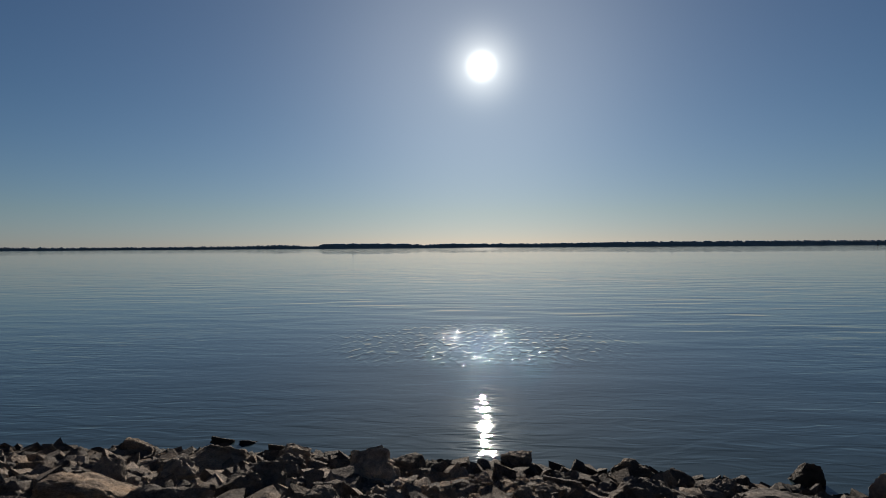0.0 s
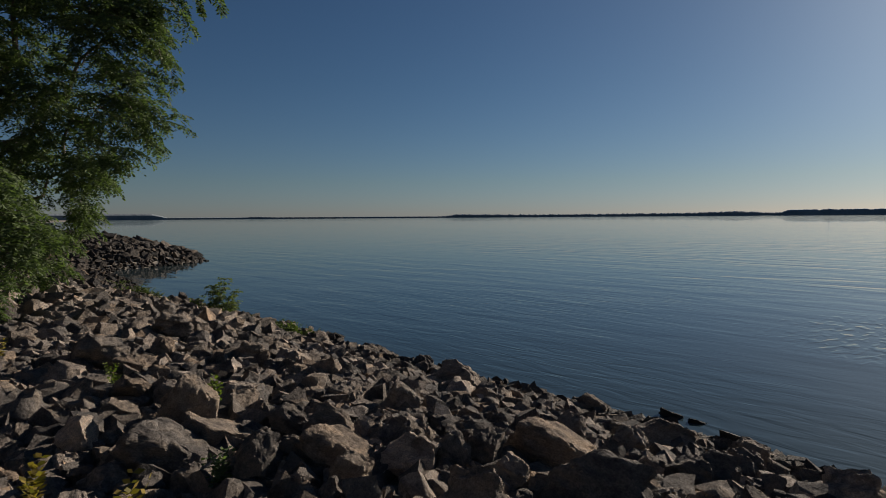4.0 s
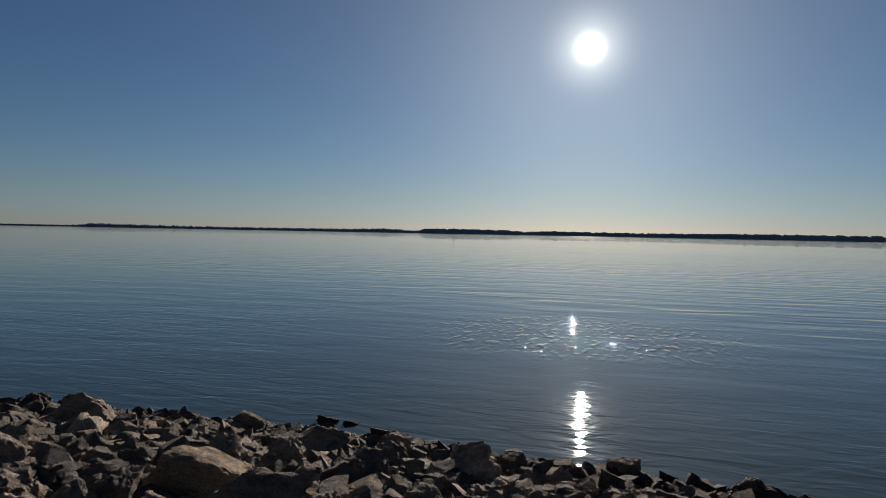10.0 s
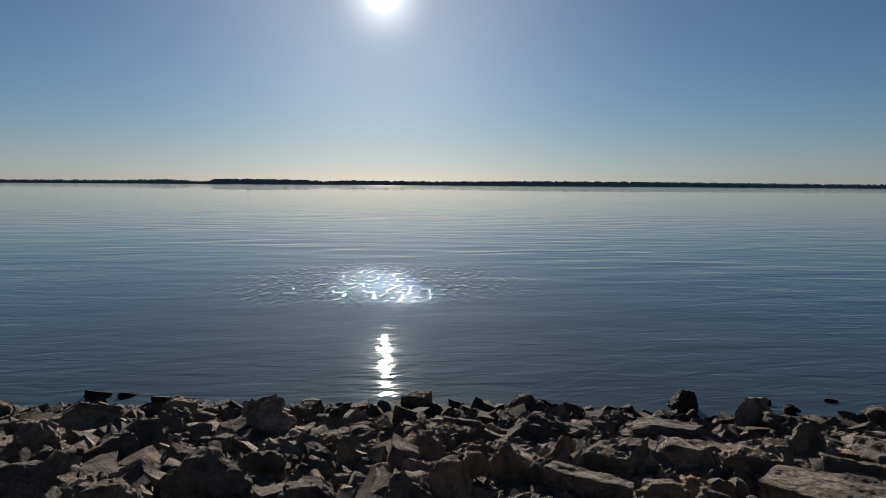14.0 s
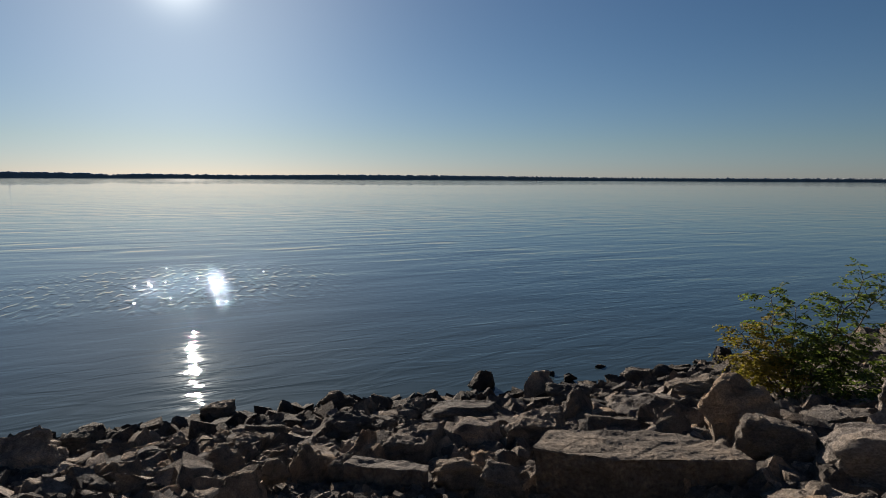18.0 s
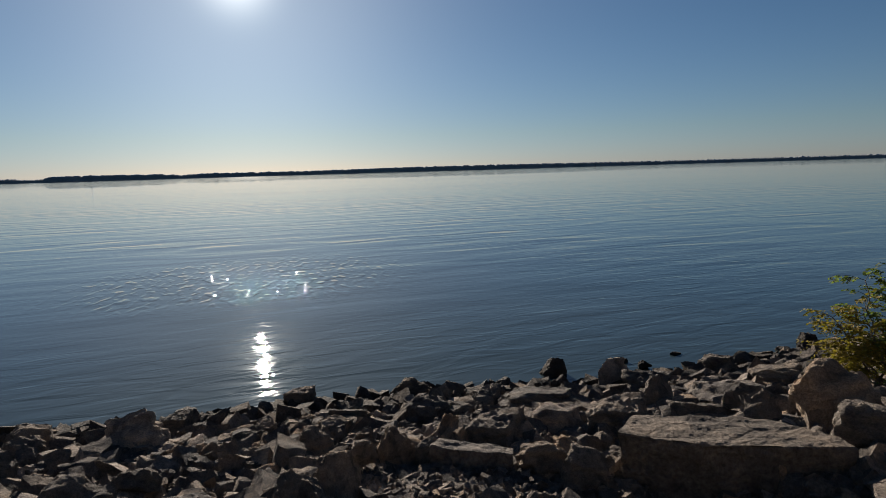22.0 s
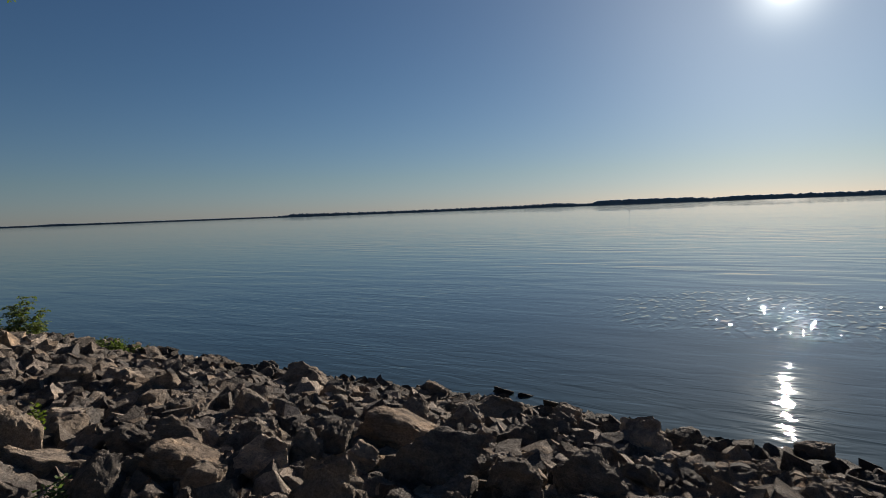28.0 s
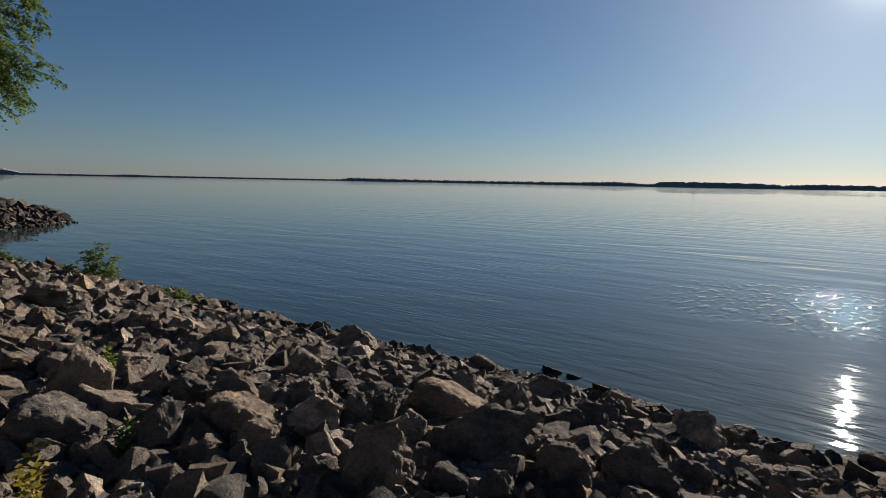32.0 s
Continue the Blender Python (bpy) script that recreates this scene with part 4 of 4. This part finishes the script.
tree("tree", -10.6, -4.6, 5.0, (0.5, 0.9),
     [((-10.3, -4.2, 2.2), (-9.4, -1.7, 2.6), 0.05), ((-10.2, -4.0, 3.2), (-9.6, -2.2, 4.0), 0.05), ((-10.1, -3.9, 4.4), (-10.4, -2.4, 6.0), 0.06),
      ((-10.3, -4.3, 1.8), (-9.3, -1.3, 1.7), 0.04)],
     [((-9.6, -1.95, 2.9), (0.6, 0.55, 0.55), 500), ((-9.3, -1.4, 2.15), (0.5, 0.45, 0.45), 260),
      ((-9.2, -1.55, 1.35), (0.26, 0.22, 0.3), 45), ((-9.6, -2.5, 3.7), (0.9, 0.8, 0.8), 717), ((-9.6, -2.4, 2.0), (0.6, 0.6, 0.7), 260),
      ((-10.3, -2.7, 5.6), (1.3, 1.2, 1.2), 1044), ((-10.4, -3.6, 7.0), (1.5, 1.5, 1.2), 913)],
     "green locust tree with low branches drooping to the rocks", 22)

tree("tree", 8.6, 3.4, 5.0, (-0.4, 0.2),
     [((8.3, 3.5, 3.57), (6.65, 4.82, 3.50), 0.025), ((8.3, 3.5, 3.07), (6.69, 4.78, 3.00), 0.025), ((8.3, 3.5, 2.32), (6.70, 4.76, 2.25), 0.025), ((8.3, 3.5, 1.82), (6.81, 4.62, 1.75), 0.025),
      ((8.3, 3.5, 4.2), (7.6, 3.6, 6.4), 0.05)],
     [((6.57, 4.9, 3.47), (0.16, 0.16, 0.045), 34), ((6.61, 4.86, 2.97), (0.16, 0.16, 0.045), 34), ((6.62, 4.84, 2.22), (0.16, 0.16, 0.045), 34), ((6.73, 4.7, 1.72), (0.16, 0.16, 0.045), 34),
      ((7.9, 3.6, 2.6), (0.5, 0.5, 1.2), 300), ((8.3, 3.5, 5.2), (1.4, 1.3, 1.3), 840), ((8.3, 3.4, 6.8), (1.3, 1.3, 1.1), 660)],
     "green locust tree at the water's edge with hanging branches", 33, LEAF_BUSH, stalk=0.11, leaf_len=0.045, reach=0.2)


def bush(x, y, stems, clumps, label, seed, mats, stalk=0.2, leaf_len=0.04, pairs=7, sag=0.4):
    rng = random.Random(seed)
    z = ground_z(x, y)
    ob = tagged(empty("bush", x, y, z), label, "bush")
    leaves = [([], []) for _ in mats]
    wood = ([], [])
    for ex, ey, ez, kind in stems:
        pts, rad = limb((rng.uniform(-.05, .05), rng.uniform(-.05, .05), -0.05), (ex, ey, ez), 0.012, 0.003, rng, 8, 0.1)
        v, f = tube(pts, rad, 5)
        part("stem", mesh_from("stem", v, f, BARK, True), ob)
        ahead = Vector((ex, ey, ez)).normalized()
        for k in range(3, 9):
            for sgn in (-1, 1):
                go = ahead * 0.7 + Vector((rng.uniform(0.2, 0.9) * sgn, -rng.uniform(0.2, 0.8) * sgn, rng.uniform(-0.2, 0.4)))
                spray(leaves[kind], wood, pts[k], go, stalk * rng.uniform(0.6, 1.1), rng, 3, stalk * 0.6, leaf_len, sag, 0.003, pairs, 0.24)
    for c, size, count, kind in clumps:
        clump(leaves[kind][0], leaves[kind][1], c, size, count, rng, stalk, leaf_len, (0, 0, 0.25), pairs, sag, 0.22)
    part("twig", mesh_from("twig", wood[0], wood[1], BARK), ob)
    for mat, (v, f) in zip(mats, leaves):
        part("foliage", mesh_from("foliage", v, f, mat), ob)
    return ob


bush(4.02, 4.13, [(0.45, -0.04, 1.05, 0), (0.56, -0.16, 0.98, 0), (-0.07, 0.31, 0.84, 0), (0.06, 0.18, 0.78, 0), (0.13, 0.05, 0.64, 0), (0.46, -0.30, 0.36, 0), (0.26, -0.12, 0.55, 0), (0.40, -0.24, 0.48, 0),
                  (-0.30, 0.34, 0.54, 1), (-0.26, 0.26, 0.36, 1), (-0.18, 0.18, 0.60, 1), (0.30, -0.02, 0.86, 0)],
     [((0.08, -0.05, 0.36), (0.18, 0.18, 0.2), 35, 0), ((0.28, -0.22, 0.28), (0.2, 0.2, 0.15), 50, 0), ((0.10, -0.08, 0.13), (0.3, 0.27, 0.12), 75, 0),
      ((-0.26, 0.26, 0.36), (0.17, 0.16, 0.14), 50, 1), ((-0.20, 0.15, 0.16), (0.25, 0.22, 0.16), 110, 1)],
     "locust bush with green and yellowing feathery leaves between rocks", 8, [LEAF_BUSH, LEAF_YELLOW], 0.15, 0.034, 6)
bush(-13.3, 1.75, [(0.0, 0.38, 0.55, 0), (0.0, -0.38, 0.42, 0), (0.05, 0.18, 0.85, 0), (0.0, -0.1, 0.7, 0), (0.1, 0.34, 0.3, 0), (-0.1, -0.3, 0.25, 0), (0.0, 0.05, 0.6, 0)],
     [((0.05, 0.16, 0.6), (0.16, 0.2, 0.2), 6, 0), ((-0.12, -0.36, 0.3), (0.18, 0.22, 0.14), 10, 0), ((0.08, 0.08, 0.24), (0.25, 0.4, 0.15), 22, 0)],
     "small leafy green bush growing among the rocks", 9, [LEAF_BUSH], 0.14, 0.05, 4)


def tuft(x, y, size, count, label, seed, mat=LEAF_FRESH, wide=0.2, lift=0.05):
    """Low weeds between stones: a few stalks with pointed leaves."""
    rng = random.Random(seed)
    ob = tagged(empty("weed", x, y, ground_z(x, y) + lift), label, "weed", "weeds on the bank")
    v, f = [], []
    for _ in range(count):
        a, h = rng.uniform(0, 6.28), size * rng.uniform(0.5, 1.2)
        root = Vector((rng.uniform(-wide, wide) * size, rng.uniform(-wide, wide) * size, 0.02))
        frond(v, f, root, (math.cos(a) * wide, math.sin(a) * wide, 1), h, rng, 6, size * 0.19, 0.7, 0.3)
    part("leaves", mesh_from("leaves", v, f, mat), ob)
    return ob


tuft(-4.05, 0.54, 0.2, 10, "small fresh yellow-green weed sprouting between rocks", 50, LEAF_FRESH, lift=0.14)
tuft(-9.94, 2.58, 0.28, 14, "low green weeds growing between rocks", 51, LEAF_DULL)
tuft(-11.03, 2.60, 0.2, 10, "low green weeds growing between rocks", 52, LEAF_DULL)
tuft(-14.77, 0.54, 0.25, 12, "low green weeds growing between rocks", 53, LEAF_DULL)
tuft(-16.36, -0.16, 0.25, 12, "low green weeds growing between rocks", 54, LEAF_DULL)
tuft(-2.87, 0.42, 0.16, 8, "low green weeds growing between rocks", 55, LEAF)
tuft(-5.15, -0.09, 0.14, 6, "small fresh yellow-green weed sprouting between rocks", 56, LEAF_FRESH)
tuft(-2.51, -0.03, 0.22, 10, "dry yellowish weeds among the stones", 58, LEAF_YELLOW)
tuft(-2.87, 0.39, 0.18, 8, "low green weeds growing between rocks", 59, LEAF)
tuft(-5.39, -0.15, 0.15, 6, "small fresh yellow-green weed sprouting between rocks", 60, LEAF_FRESH)
tuft(6.87, 5.89, 0.22, 8, "dry yellowish weeds among the stones", 61, LEAF_YELLOW)
tuft(-6.73, -1.11, 0.2, 9, "dry yellowish weeds among the stones", 62, LEAF_YELLOW)
tuft(-2.95, -0.41, 0.22, 9, "dry yellowish weeds among the stones", 63, LEAF_YELLOW)

for k, (x, y, size, count) in enumerate(((-18.6, 0.2, 0.29, 24), (-18.2, 0.45, 0.29, 24), (-17.8, 0.75, 0.25, 20), (-15.9, 0.8, 0.22, 19), (-14.6, 0.5, 0.22, 16), (-10.9, 2.5, 0.20, 20),
                                         (-10.55, 2.7, 0.20, 24), (-10.2, 2.85, 0.20, 24), (-10.3, 3.05, 0.18, 19), (-12.8, 1.9, 0.22, 20), (-20.5, -0.2, 0.29, 20), (-12.3, 2.2, 0.18, 14))):
    tuft(x, y, size, count, "low green weeds growing between rocks at the water's edge", 70 + k, LEAF_DULL, 0.5)


# ---------------------------------------------------------------- things in and on the water
for x, y, z, wide, deep, tall, kind, yaw in ((-4.31, 5.64, 0.0, 0.27, 0.15, 0.10, 2, 20), (-3.99, 5.70, -0.005, 0.22, 0.11, 0.06, 4, 25), (-5.0, 5.16, 0.0, 0.34, 0.2, 0.15, 5, 40),
                                             (3.56, 6.82, 0.0, 0.15, 0.08, 0.05, 1, 10), (2.86, 6.62, 0.0, 0.08, 0.07, 0.08, 3, 40), (5.33, 6.9, 0.05, 0.2, 0.18, 0.22, 6, 0),
                                             (-10.7, 3.7, 0.0, 0.34, 0.16, 0.12, 7, 55), (-18.2, 1.45, 0.05, 0.3, 0.25, 0.3, 2, 0), (3.0, 6.42, 0.02, 0.2, 0.14, 0.12, 5, 80)):
    boulder(x, y, z, wide, deep, tall, FLATS, kind, yaw, "dark wet rock just breaking the lake surface")

buoy = tagged(empty("buoy", 478, 1420, 0), "small dark channel buoy far out on the lake", "buoy")
v, f = tube([(0, 0, -1), (0, 0, 1.2), (0, 0, 1.5)], [1.7, 1.7, 1.2], 12)
part("float", mesh_from("float", v, f, DARK), buoy)
v, f = tube([(0, 0, 1.4), (0, 0, 5.5), (0, 0, 6.2)], [0.9, 0.6, 0.5], 8)
part("tower", mesh_from("tower", v, f, DARK), buoy)
